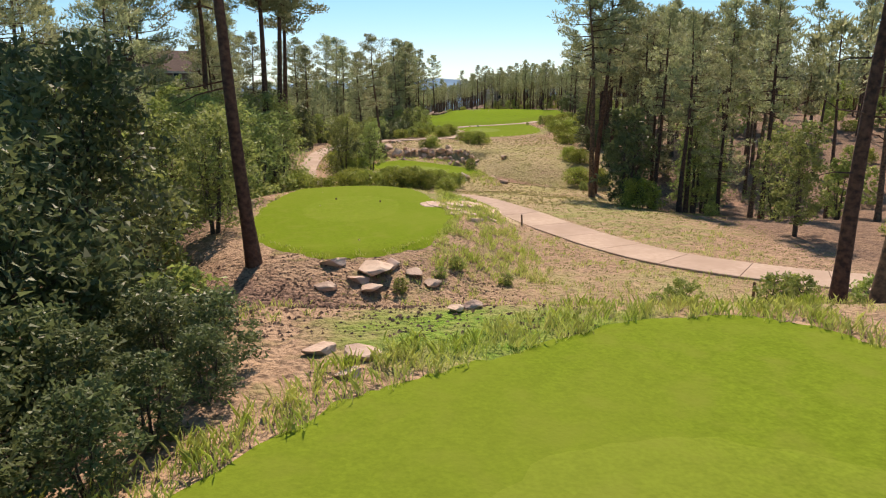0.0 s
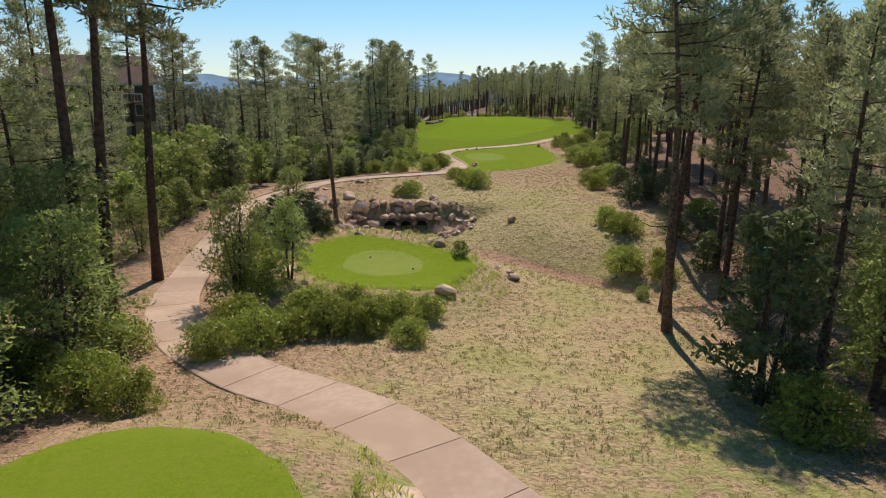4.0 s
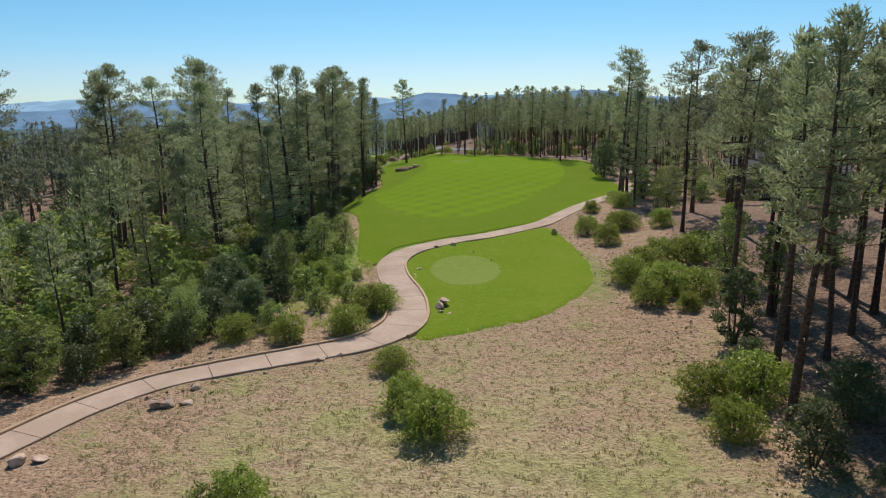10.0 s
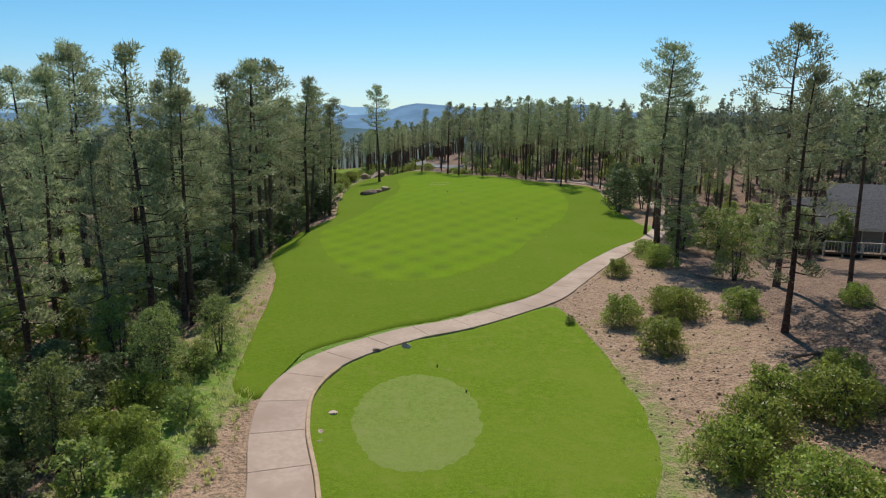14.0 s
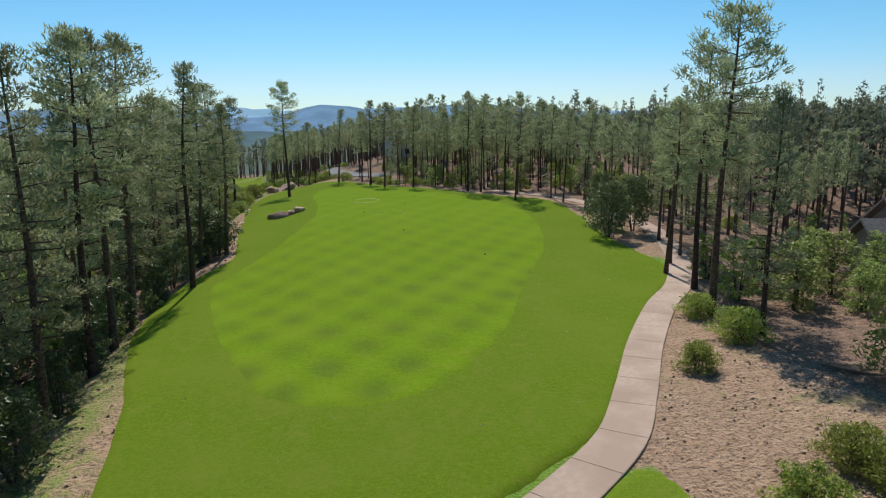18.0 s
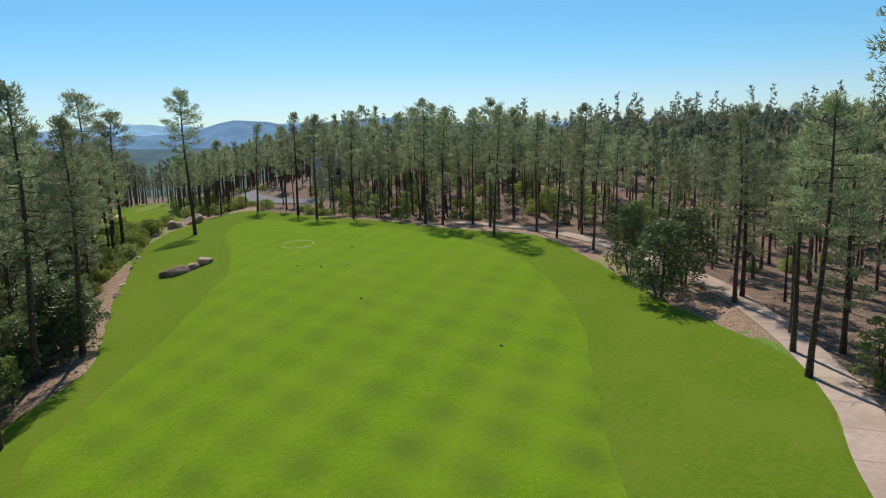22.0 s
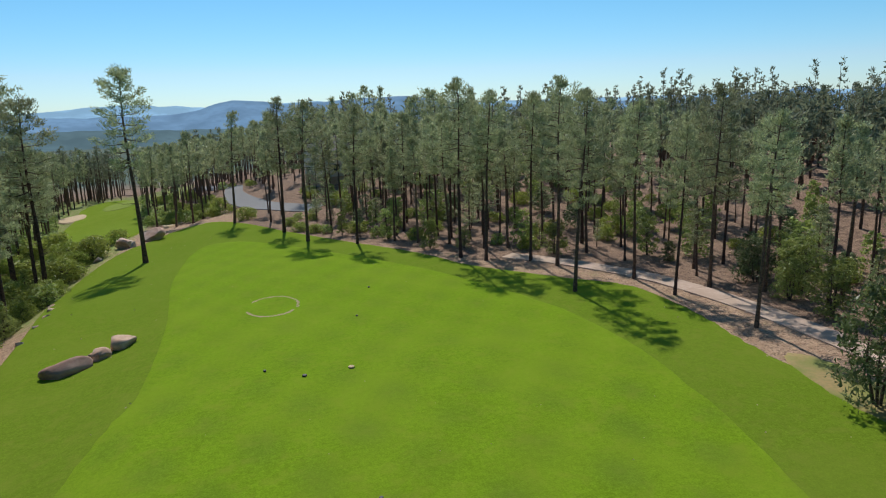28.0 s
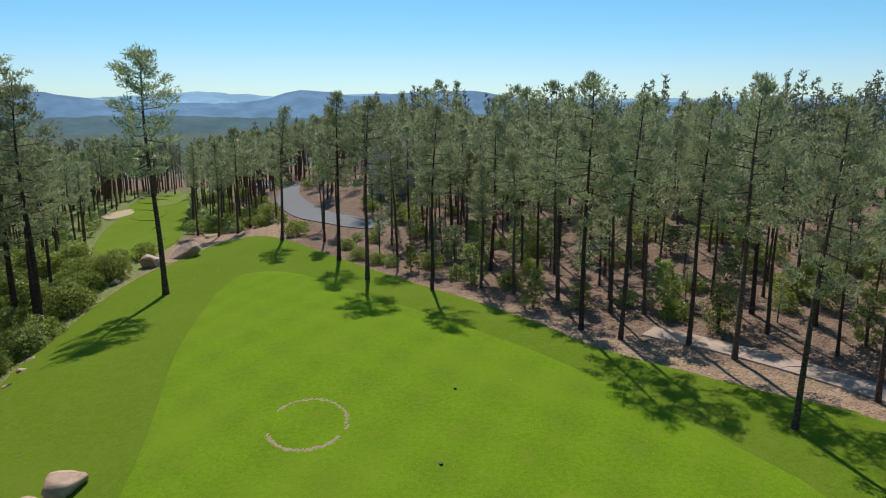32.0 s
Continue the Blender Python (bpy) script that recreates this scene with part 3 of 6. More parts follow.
def build_path():
    root = tagged(new("cart_path"), "pink concrete cart path with sawn joints", kind="structure")
    fr = ribbon_frames(0.75)
    k = 4
    for s in range(0, len(fr) - k, k):
        vs, fs = [], []
        for j in range(k + 1):
            p, nrm = fr[s + j]
            t = Vector((-nrm.y, nrm.x, 0))
            w = float(np.interp(p.y, (58, 76, 104, 110, 121, 130, 146), (1.3, 0.95, 0.95, 1.3, 1.15, 1.12, 0.98)))
            p = p + t * (0.018 if j == 0 else -0.018 if j == k else 0)
            zs = [float(gz(*(p + nrm * w * q).xy)) for q in (-1, 0, 1)]
            z = 0.55 * max(zs) + 0.45 * sum(zs) / 3 + 0.09
            for q in (-1.0, -0.97, 0.97, 1.0):
                a = p + nrm * w * q
                vs.append((a.x, a.y, z - (0.02 if abs(q) == 1 else 0)))
            for q in (-1, 1):
                a = p + nrm * w * q
                vs.append((a.x, a.y, z - 0.45))
        for j in range(k):
            a, b = 6 * j, 6 * (j + 1)
            for u, v in ((4, 0), (0, 1), (1, 2), (2, 3), (3, 5)):
                fs.append((a + u, a + v, b + v, b + u))
        fs += [(0, 4, 5, 3, 2, 1), (6 * k, 6 * k + 1, 6 * k + 2, 6 * k + 3, 6 * k + 5, 6 * k + 4)]
        put("slab", mesh_of("slab", vs, fs, M_PATH), root)
    # raised kerbs where the path bends past the forward tee and above the ravine
    for a, b, side in ((150, 176, 1), (112, 153, -1)):
        for s in range(a, b, 4):
            vs, fs = [], []
            for j in range(5):
                p, nrm = fr[min(s + j, len(fr) - 1)]
                z = max(float(gz(*(p + nrm * side * q).xy)) for q in (0, 1.1)) + 0.09
                w = float(np.interp(p.y, (58, 76, 104, 110, 121, 130, 146), (1.3, 0.95, 0.95, 1.3, 1.15, 1.12, 0.98)))
                for off, dz in ((w + 0.01, -0.3), (w + 0.01, 0.07), (w + 0.04, 0.10), (w + 0.16, 0.10), (w + 0.19, 0.07), (w + 0.19, -0.3)):
                    q = p + nrm * side * off
                    vs.append((q.x, q.y, z + dz))
            for j in range(4):
                for u in range(5):
                    f = (6 * j + u, 6 * j + u + 1, 6 * j + u + 7, 6 * j + u + 6)
                    fs.append(f if side < 0 else f[::-1])
            fs += [(0, 1, 2, 3, 4, 5), (29, 28, 27, 26, 25, 24)]
            put("kerb", mesh_of("kerb", vs, fs, M_KERB), root, "tan kerb")
build_path()

def build_road():
    mid = spline([(x, y, 0) for x, y in ((21, 271), (19, 273), (16.8, 277), (12, 290), (8, 318), (7, 350), (-2, 380))], 8)
    vs, fs = [], []
    for i, p in enumerate(mid):
        t = (mid[min(i + 1, len(mid) - 1)] - mid[max(i - 1, 0)]).normalized()
        for s in (-1, 1):
            q = p + Vector((t.y, -t.x, 0)) * 2.1 * s
            vs += [(q.x, q.y, height(q.x, q.y) + 0.12), (q.x, q.y, height(q.x, q.y) - 0.6)]
    for i in range(len(mid) - 1):
        a = 4 * i
        fs += [(a, a + 2, a + 6, a + 4), (a + 1, a, a + 4, a + 5), (a + 2, a + 3, a + 7, a + 6)]
    put("road", mesh_of("road", vs, fs, M_ASPHALT), label="grey asphalt road behind the pines", kind="structure")
build_road()

# ---- far hills ----
def crest(az, humps, base):
    return base + sum(h * math.exp(-((az - c) / (w if az < c else w2)) ** 2) for c, h, w, w2 in humps)

def hills(name, dist, humps, base, material, seed, label):
    vs, fs = [], []
    n, rows = 260, 6
    for i in range(n + 1):
        az = -75 + 150 * i / n
        e = crest(az, humps, base) + 0.11 * noise.noise((az * 0.8, seed, 0)) + 0.035 * noise.noise((az * 3.1, seed, 4))
        top = 13 + dist * math.tan(radians(max(e, -1.5)))
        for r in range(rows):
            k = r / (rows - 1)
            d = dist * (0.86 + 0.14 * k)
            z = -110 + (top + 110) * k ** 0.8 + (8 * noise.noise((az * 1.5, r * 0.9, seed)) if 0 < r < rows - 1 else 0)
            vs.append((10 + d * math.sin(radians(az)), d * math.cos(radians(az)), z))
    for i in range(n):
        for r in range(rows - 1):
            a = i * rows + r
            fs.append((a, a + rows, a + rows + 1, a + 1))
    put(name, mesh_of(name, vs, fs, material, True), label=label, kind="structure")
hills("far_hills", 3900, [(-0.4, 0.95, 2.6, 4.5), (7.2, 0.55, 3, 3.5), (12.5, 0.85, 4, 4.0), (-19, 0.75, 6, 4), (41.6, 0.6, 1.2, 1.6), (47.5, 0.75, 2, 2.5)], 0.15, M_HILL, 2, "wooded hills far off, blue haze painted into their colour")
hills("farther_hills", 4400, [(-8, 0.5, 5, 5), (5, 0.4, 5, 5), (-26, 0.5, 6, 5)], 0.45, M_HILL2, 7, "hills behind, paler blue haze painted into their colour")
hills("valley_woods", 2600, [(-12, 0.3, 8, 8), (14, 0.3, 9, 9)], -1.0, M_VALLEY, 11, "dark wooded valley floor, haze painted into its colour")

# ---- trees ----
def tube(vs, fs, pts, radii, n=7):
    base = len(vs)
    for i, (p, r) in enumerate(zip(pts, radii)):
        d = Vector(pts[min(i + 1, len(pts) - 1)]) - Vector(pts[max(i - 1, 0)])
        u = d.orthogonal().normalized() if abs(d.normalized().z) < 0.9 else Vector((1, 0, 0))
        v = d.normalized().cross(u).normalized()
        u = v.cross(d.normalized())
        for k in range(n):
            a = 2 * math.pi * k / n
            q = Vector(p) + (u * math.cos(a) + v * math.sin(a)) * r
            vs.append((q.x, q.y, q.z))
    for i in range(len(pts) - 1):
        for k in range(n):
            k2 = (k + 1) % n
            fs.append((base + i * n + k, base + i * n + k2, base + (i + 1) * n + k2, base + (i + 1) * n + k))

def sprays(centres, dirs, rng, count, length, width, puff=0.3):
    """Needle tufts: count thin blades in a flattened puff round each centre, pointing outwards and up."""
    C = np.repeat(np.asarray(centres, float), count, 0)
    off = rng.normal(0, 1, (len(C), 3))
    off *= rng.uniform(0.25, 1, (len(C), 1)) ** 0.5 / np.linalg.norm(off, axis=1)[:, None] * puff * np.repeat(rng.uniform(0.75, 1.3, (len(centres), 1)), count, 0) * np.array([1, 1, 0.62])
    D = np.repeat(np.asarray(dirs, float), count, 0) * 0.5 + off / puff * 0.55 + rng.normal(0, 0.45, (len(C), 3))
    D[:, 2] += 0.3
    C = C + off
    D /= np.linalg.norm(D, axis=1)[:, None]
    S = np.cross(D, rng.normal(0, 1, D.shape))
    S /= np.linalg.norm(S, axis=1)[:, None]
    L = length * rng.uniform(0.6, 1.25, (len(C), 1))
    W = width * rng.uniform(0.7, 1.3, (len(C), 1))
    V = np.stack([C - D * L * 0.3 + S * W, C - D * L * 0.3 - S * W, C + D * L * 0.7], 1).reshape(-1, 3)
    F = np.arange(len(C) * 3).reshape(-1, 3)
    return V, F

def np_mesh(name, V, F, material):
    me = bpy.data.meshes.new(name)
    me.from_pydata(V, [], F)
    me.materials.append(material)
    me.update()
    return me

def pine(seed, low, spread, shape, limbs, clumps, bark=None, label="tall pine with bare dark trunk and open crown", fan=36, stubs=9, blade=(0.30, 0.042, 0.52)):
    """Pine 18 m tall: bent trunk, bare stubs, upswept limbs with needle sprays at their ends."""
    rnd, rng, H = random.Random(seed), np.random.default_rng(seed), 18.0
    bark = bark or M_BARK
    root = new("pine_tree")
    bend = [(0.22 * math.sin(i * 0.5 + seed) * i / 12, 0.22 * math.cos(i * 0.43 + seed * 2) * i / 12) for i in range(13)]
    pts = [(bx - bend[0][0], by - bend[0][1], H * i / 12 - (0.3 if i == 0 else 0)) for i, (bx, by) in enumerate(bend)]
    vs, fs = [], []
    tube(vs, fs, pts, [0.195 * (1 - 0.93 * (i / 12) ** 1.15) * (1.35 if i == 0 else 1) + 0.012 for i in range(13)], 9)
    put("trunk", mesh_of("trunk", vs, fs, bark, True), root)
    def on_trunk(h):
        k = min(h / H * 12, 11.99)
        i = int(k)
        return Vector(pts[i]).lerp(Vector(pts[i + 1]), k - i)
    bv, bf, cen, drs = [], [], [], []
    for s in range(stubs):
        h = H * rnd.uniform(0.2, low + 0.1)
        a = rnd.uniform(0, 6.28)
        o = on_trunk(h)
        d = Vector((math.cos(a), math.sin(a), rnd.uniform(-0.25, 0.2)))
        ln = rnd.uniform(0.5, 1.9)
        tube(bv, bf, [o, o + d * ln * 0.6, o + d * ln + Vector((0, 0, rnd.uniform(-0.2, 0.3)))], [0.035, 0.022, 0.008], 3)
    gap = [rnd.uniform(0.55, 1.2) for _ in range(9)]
    for k in range(limbs):
        u = (k + rnd.random()) / limbs
        h = H * (low + (0.97 - low) * u)
        a = k * 2.4 + rnd.uniform(-0.6, 0.6)
        r = 1.15 * spread * shape(u) * rnd.uniform(0.55, 1.1) * gap[int(a * 1.43 + u * 5) % 9] ** 0.6
        o = on_trunk(h)
        rise = -0.22 + 0.75 * u + rnd.uniform(-0.12, 0.15)
        d = Vector((math.cos(a), math.sin(a), rise)).normalized()
        mid = o + d * r * 0.55 + Vector((0, 0, -0.06 * r))
        tip = o + d * r + Vector((0, 0, 0.14 * r))
        tube(bv, bf, [o, mid, tip], [0.05 * (1.15 - u) + 0.016, 0.03 * (1.15 - u) + 0.012, 0.009], 3)
        m = max(2, int(clumps * (0.35 + 0.7 * shape(u))))
        across = Vector((-math.sin(a), math.cos(a), 0))
        for j in range(m):
            t = 0.5 + 0.5 * (j + rnd.random()) / m
            c = o.lerp(mid, t / 0.55) if t < 0.55 else mid.lerp(tip, (t - 0.55) / 0.45)
            out = across * rnd.choice((-1, 1)) * rnd.uniform(0.0, 0.42) * r * (1.25 - 0.75 * t) + Vector((0, 0, rnd.uniform(0.0, 0.22)))
            if j % 3 == 0 and out.length > 0.25:
                tube(bv, bf, [c, c + out], [0.013, 0.006], 3)
            cen.append(c + out)
            drs.append(d * 0.6 + out.normalized() * 0.5 + Vector((0, 0, 0.3)))
    cen += [on_trunk(H * 0.975) + Vector((rnd.gauss(0, 0.22), rnd.gauss(0, 0.22), rnd.uniform(-0.7, 0.15))) for _ in range(8)]
    drs += [Vector((0, 0, 1))] * 8
    put("branchwork", mesh_of("branchwork", bv, bf, bark), root, kind="stuff")
    V, F = sprays(cen, drs, rng, fan, *blade)
    put("crown", np_mesh("crown", V, F, M_NEEDLE), root, kind="stuff")
    return tagged(root, label, "tree", "pines")

SHAPES = {
    "round": lambda u: (1 - (2 * u - 0.85) ** 2 * 0.55) * (1 if u < 0.85 else 1 - (u - 0.85) * 3.5),
    "cone": lambda u: (1.05 - 0.9 * u) * (0.6 + 1.3 * min(u, 0.3)),
    "dome": lambda u: 0.5 + 0.72 * u if u < 0.65 else 0.97 - (u - 0.65) * 1.7,
    "flat": lambda u: 0.55 + 0.5 * u - max(0, u - 0.82) * 4,
}
PINES = [
    pine(1, 0.44, 2.9, SHAPES["round"], 32, 6),
    pine(2, 0.54, 2.8, SHAPES["round"], 28, 6),
    pine(3, 0.22, 3.1, SHAPES["cone"], 44, 5, label="dense conical pine with branches low on its trunk"),
    pine(4, 0.50, 2.75, SHAPES["dome"], 32, 6, label="tall pine with a long bare trunk and rounded top", fan=34),
    pine(5, 0.46, 2.5, SHAPES["cone"], 32, 5, label="slender dark pine with a narrow crown"),
    pine(6, 0.40, 2.6, SHAPES["round"], 34, 6),
]
# lighter crowns for the depth of the woods
WOOD = dict(fan=20, blade=(0.42, 0.066, 0.60))
WOOD_PINES = [
    pine(11, 0.56, 2.6, SHAPES["round"], 30, 5, **WOOD),
    pine(12, 0.63, 2.5, SHAPES["round"], 28, 5, **WOOD),
    pine(13, 0.26, 2.9, SHAPES["cone"], 38, 5, label="dense conical pine with branches low on its trunk", **WOOD),
    pine(14, 0.66, 2.4, SHAPES["dome"], 25, 5, label="tall pine with a long bare trunk and rounded top", **WOOD),
    pine(15, 0.56, 2.2, SHAPES["cone"], 30, 5, label="slender dark pine with a narrow crown", **WOOD),
    pine(16, 0.52, 2.4, SHAPES["round"], 30, 5, **WOOD),
]
RED_PINE = pine(8, 0.62, 3.2, SHAPES["flat"], 34, 9, M_REDBARK, "tall pine with a straight reddish-brown trunk", stubs=2)

def broadleaf(name, seed, tall, wide, stems, lumps, leaves, size, material, label, category, low=0.15, group="oaks"):
    """Small tree or shrub: several leaning stems and clumps of small leaves with gaps between."""
    rnd, rng = random.Random(seed), np.random.default_rng(seed)
    root = new(name)
    tips, vs, fs = [], [], []
    for s in range(stems):
        a = s * 6.28 / stems + rnd.uniform(-0.6, 0.6)
        lean = rnd.uniform(0.1, 0.45) * wide
        top = Vector((math.cos(a) * lean, math.sin(a) * lean, tall * rnd.uniform(0.55, 0.85)))
        o = Vector((math.cos(a) * 0.06 * stems ** 0.5, math.sin(a) * 0.06 * stems ** 0.5, -0.15))
        mid = o.lerp(top, 0.5) + Vector((rnd.gauss(0, 0.12), rnd.gauss(0, 0.12), 0)) * wide * 0.4
        tube(vs, fs, [o, mid, top], [0.014 * tall + 0.012, 0.009 * tall + 0.008, 0.006], 4)
        tips.append((mid, top))
    L = []
    for k in range(lumps):
        z = low + (0.93 - low) * ((k + rnd.random()) / lumps)
        belly = math.sin(math.pi * min(1, 0.22 + 0.76 * z)) ** 0.6
        a, r = k * 2.4 + rnd.uniform(-0.4, 0.4), wide * belly * rnd.uniform(0.35, 1.0)
        c = Vector((math.cos(a) * r, math.sin(a) * r, tall * z))
        L.append((c, rnd.uniform(0.2, 0.36) * wide * (0.8 + 0.3 * belly)))
        mid, top = tips[k % len(tips)]
        tube(vs, fs, [mid.lerp(top, rnd.random()), c], [0.014, 0.006], 3)
    put("stem", mesh_of("stem", vs, fs, M_TWIG), root, kind="stuff")
    per = leaves // lumps
    C = np.repeat(np.array([tuple(c) for c, _ in L]), per, 0)
    R = np.repeat(np.array([r for _, r in L]), per)[:, None]
    D = rng.normal(0, 1, C.shape)
    D /= np.linalg.norm(D, axis=1)[:, None]
    P = C + D * R * rng.uniform(0.45, 1.08, R.shape) * np.array([1.1, 1.1, 0.72])
    N = D * 0.6 + rng.normal(0, 0.7, D.shape)
    U = np.cross(N, rng.normal(0, 1, N.shape)); U /= np.linalg.norm(U, axis=1)[:, None]
    W = np.cross(N, U); W /= np.linalg.norm(W, axis=1)[:, None]
    s = size * rng.uniform(0.6, 1.3, R.shape)
    V = np.stack([P - U * s + W * s * 0.5, P - U * s - W * s * 0.5, P + U * s * 1.1], 1).reshape(-1, 3)
    V[:, 2] = np.maximum(V[:, 2], 0.02)
    put("crown", np_mesh("crown", V, np.arange(len(V)).reshape(-1, 3), material), root, kind="stuff")
    return tagged(root, label, category, group)
OAKS = [
    broadleaf("oak_tree", 21, 6.0, 1.5, 4, 36, 2100, 0.135, M_OAK, "young light-green oak with several thin stems", "tree", 0.08),
    broadleaf("oak_tree", 22, 6.0, 1.8, 3, 40, 2300, 0.135, M_OAK, "spreading light-green oak in dry undergrowth", "tree", 0.08),
    broadleaf("oak_tree", 23, 6.0, 1.25, 2, 32, 1800, 0.135, M_OAK, "slim light-green oak sapling", "tree"),
]
FINE_OAKS = [
    broadleaf("oak_tree", 26, 6.0, 1.6, 4, 60, 5200, 0.078, M_FINEOAK, "young feathery light-green oak with several thin stems", "tree", 0.08),
    broadleaf("oak_tree", 27, 6.0, 1.8, 3, 66, 5600, 0.078, M_FINEOAK, "spreading feathery light-green oak in dry undergrowth", "tree", 0.08),
    broadleaf("oak_tree", 28, 6.0, 1.3, 2, 52, 4200, 0.078, M_FINEOAK, "slim feathery light-green oak", "tree"),
]
LIVE_OAKS = [
    broadleaf("live_oak", 24, 6.0, 2.1, 3, 44, 3000, 0.14, M_DARKOAK, "dark green live oak with a dense round crown", "tree"),
    broadleaf("juniper", 25, 6.0, 1.5, 3, 40, 3000, 0.13, M_DARKOAK, "dark dense juniper with foliage to the ground", "tree", 0.06),
]
FINE_LIVE = [
    broadleaf("live_oak", 64, 6.0, 2.2, 3, 70, 7600, 0.072, M_DARKOAK, "dark live oak with bare lower stems and a wide crown", "tree", 0.42),
    broadleaf("live_oak", 65, 6.0, 1.7, 2, 60, 6800, 0.072, M_DARKOAK, "slim dark live oak with a bare stem", "tree", 0.36),
]
SHRUBS = [
    broadleaf("shrub", 31, 1.6, 1.12, 6, 48, 3600, 0.062, M_SHRUB, "round bright green evergreen shrub on dry earth", "shrub", 0.1, "shrubs"),
    broadleaf("shrub", 32, 1.6, 1.3, 7, 52, 3900, 0.064, M_SHRUB, "spreading bright green shrub on dry earth", "shrub", 0.1, "shrubs"),
    broadleaf("shrub", 33, 1.6, 0.95, 6, 22, 1000, 0.085, M_OAK, "loose olive-green shrub under the trees", "shrub", 0.12, "shrubs"),
]
# the first of each kind take places of their own in the woods
for i, p in enumerate(PINES + WOOD_PINES + [RED_PINE] + OAKS + FINE_OAKS + LIVE_OAKS + FINE_LIVE + SHRUBS):
    hx, hy = 58 + 6.3 * (i % 4) + 2.1 * (i % 3), 84 + 8.4 * (i // 4) + 2.7 * (i % 2)
    p.matrix_basis = pose(hx, hy, height(hx, hy) - 0.05)
RED_PINE.matrix_basis = pose(-6.2, 23.4, height(-6.2, 23.4) - 0.1, 0, 4.5, 200) @ Matrix.Diagonal((1.25, 1.25, 1.12, 1))

def plant(kind, x, y, h, base, lean=0.0, wide=1.0, sink=0.08):
    s = h / base
    spin = (x * 137.3 + y * 61.7) % 360
    return copy_thing(kind, pose(x, y, height(x, y) - sink, 0, lean, 0) @ pose(0, 0, 0, 0, 0, spin) @ Matrix.Diagonal((s * wide, s * wide, s, 1)))

TAKEN = []
def free(x, y, gap):
    return all((x - a) ** 2 + (y - b) ** 2 > gap * gap for a, b in TAKEN)
def hero(k, *spots, kinds=None):
    for x, y, h, lean in spots:
        plant((kinds or PINES)[k], x, y, h * (1.1 if x < -13 and 100 < y < 182 else 1), 18, lean, 0.85 if x > 20 and y > 195 else 1.08)
        TAKEN.append((x, y))

# pines that stand out, by crown
hero(3, (-0.7, 250, 21.4, -1.5), (30.6, 157.5, 19.2, 1), (33, 163.9, 17.5, 0), (28.4, 119.8, 16.8, 2), (-25.9, 166.5, 22, 0), (-35.5, 112, 21, 2), (10.9, 16.2, 16.5, 2), (11.4, 15.4, 15.6, 6))
hero(0, (-6.5, 84.8, 15.6, -4), (32.5, 211.4, 14.2, 3), (28.7, 226, 15.8, 0), (35, 219.5, 15.4, 1), (41.7, 208.9, 14.2, 1), (33.6, 141.4, 17.6, 0), (-6.9, 163, 19.6, 0), (-7.5, 169.5, 20.6, 2))
hero(1, (30.3, 223.8, 14.6, 2), (33.7, 222, 14.3, 1), (38.3, 213.2, 13.4, 0), (38.4, 208.2, 11.6, 3), (38.6, 200.6, 12.6, 3), (16.8, 244, 15.4, 1), (21.4, 238.4, 14.4, 1), (42, 152.3, 15, 2), (33.3, 168.8, 14, 3), (35.3, 172, 12.6, 1))
hero(2, (29.1, 131.7, 14.4, 1), (30.8, 152.6, 13.8, 0), (-8.2, 132.8, 13.2, 0), (-14.5, 136, 16.5, -2), (-7.6, 137.4, 18.4, -1), (37.7, 171, 13.2, 0), (40.3, 182.1, 13.6, 0))
hero(4, (-7.4, 142.2, 18.4, 0), (-4.4, 175.6, 18, 1), (-5.6, 186.4, 17.4, 2), (-3.6, 189, 15, 2), (37.6, 174.6, 12, 0), (14.8, 253.7, 16.4, 1), (8.8, 268, 15.6, 3), (38.8, 181, 13, 0))
hero(5, (-6.2, 156.9, 18.6, 1), (-12.8, 187.6, 18.4, 2), (-10.4, 190.7, 18.6, 1), (20.5, 68, 17.5, 3), (-5.9, 139.6, 15.4, 0))

for x, y, h, lean in ((15.2, 63.2, 19, 3), (-13.5, 56, 21, 0), (-14, 65, 20, 1), (-18, 55.4, 20, -1), (-12.7, 56.6, 20, 2)):
    plant(RED_PINE, x, y, h, 18, lean)
    TAKEN.append((x, y))

# oaks and dark trees beside the tees
for k, x, y, h in ((0, -9.4, 29, 5.6), (1, -13.6, 54.6, 8), (1, -16.4, 51, 8), (1, -11.6, 50.6, 6.4), (0, -7.9, 60.4, 6.4), (2, -5.6, 62, 4.9), (0, -10.3, 84.6, 4.2), (1, -17.4, 70.8, 4.2), (2, 20.4, 51.8, 8.4), (0, 22.8, 56, 7.8), (2, 18.6, 33, 6.2), (1, -11, 37, 6), (0, -11.5, 44, 6.5), (1, -16, 47, 7.5), (2, -13, 33, 6.4), (0, 22, 42, 6), (1, -1.8, 131.6, 3.6), (0, -3.2, 127, 4.6), (2, -4.8, 120.6, 5), (1, -8.6, 110.5, 4), (2, 26.7, 109.6, 5.6)):
    plant(FINE_OAKS[k], x, y, h, 6, wide=1.3 if x < -9 else 1.1)
    TAKEN.append((x, y))
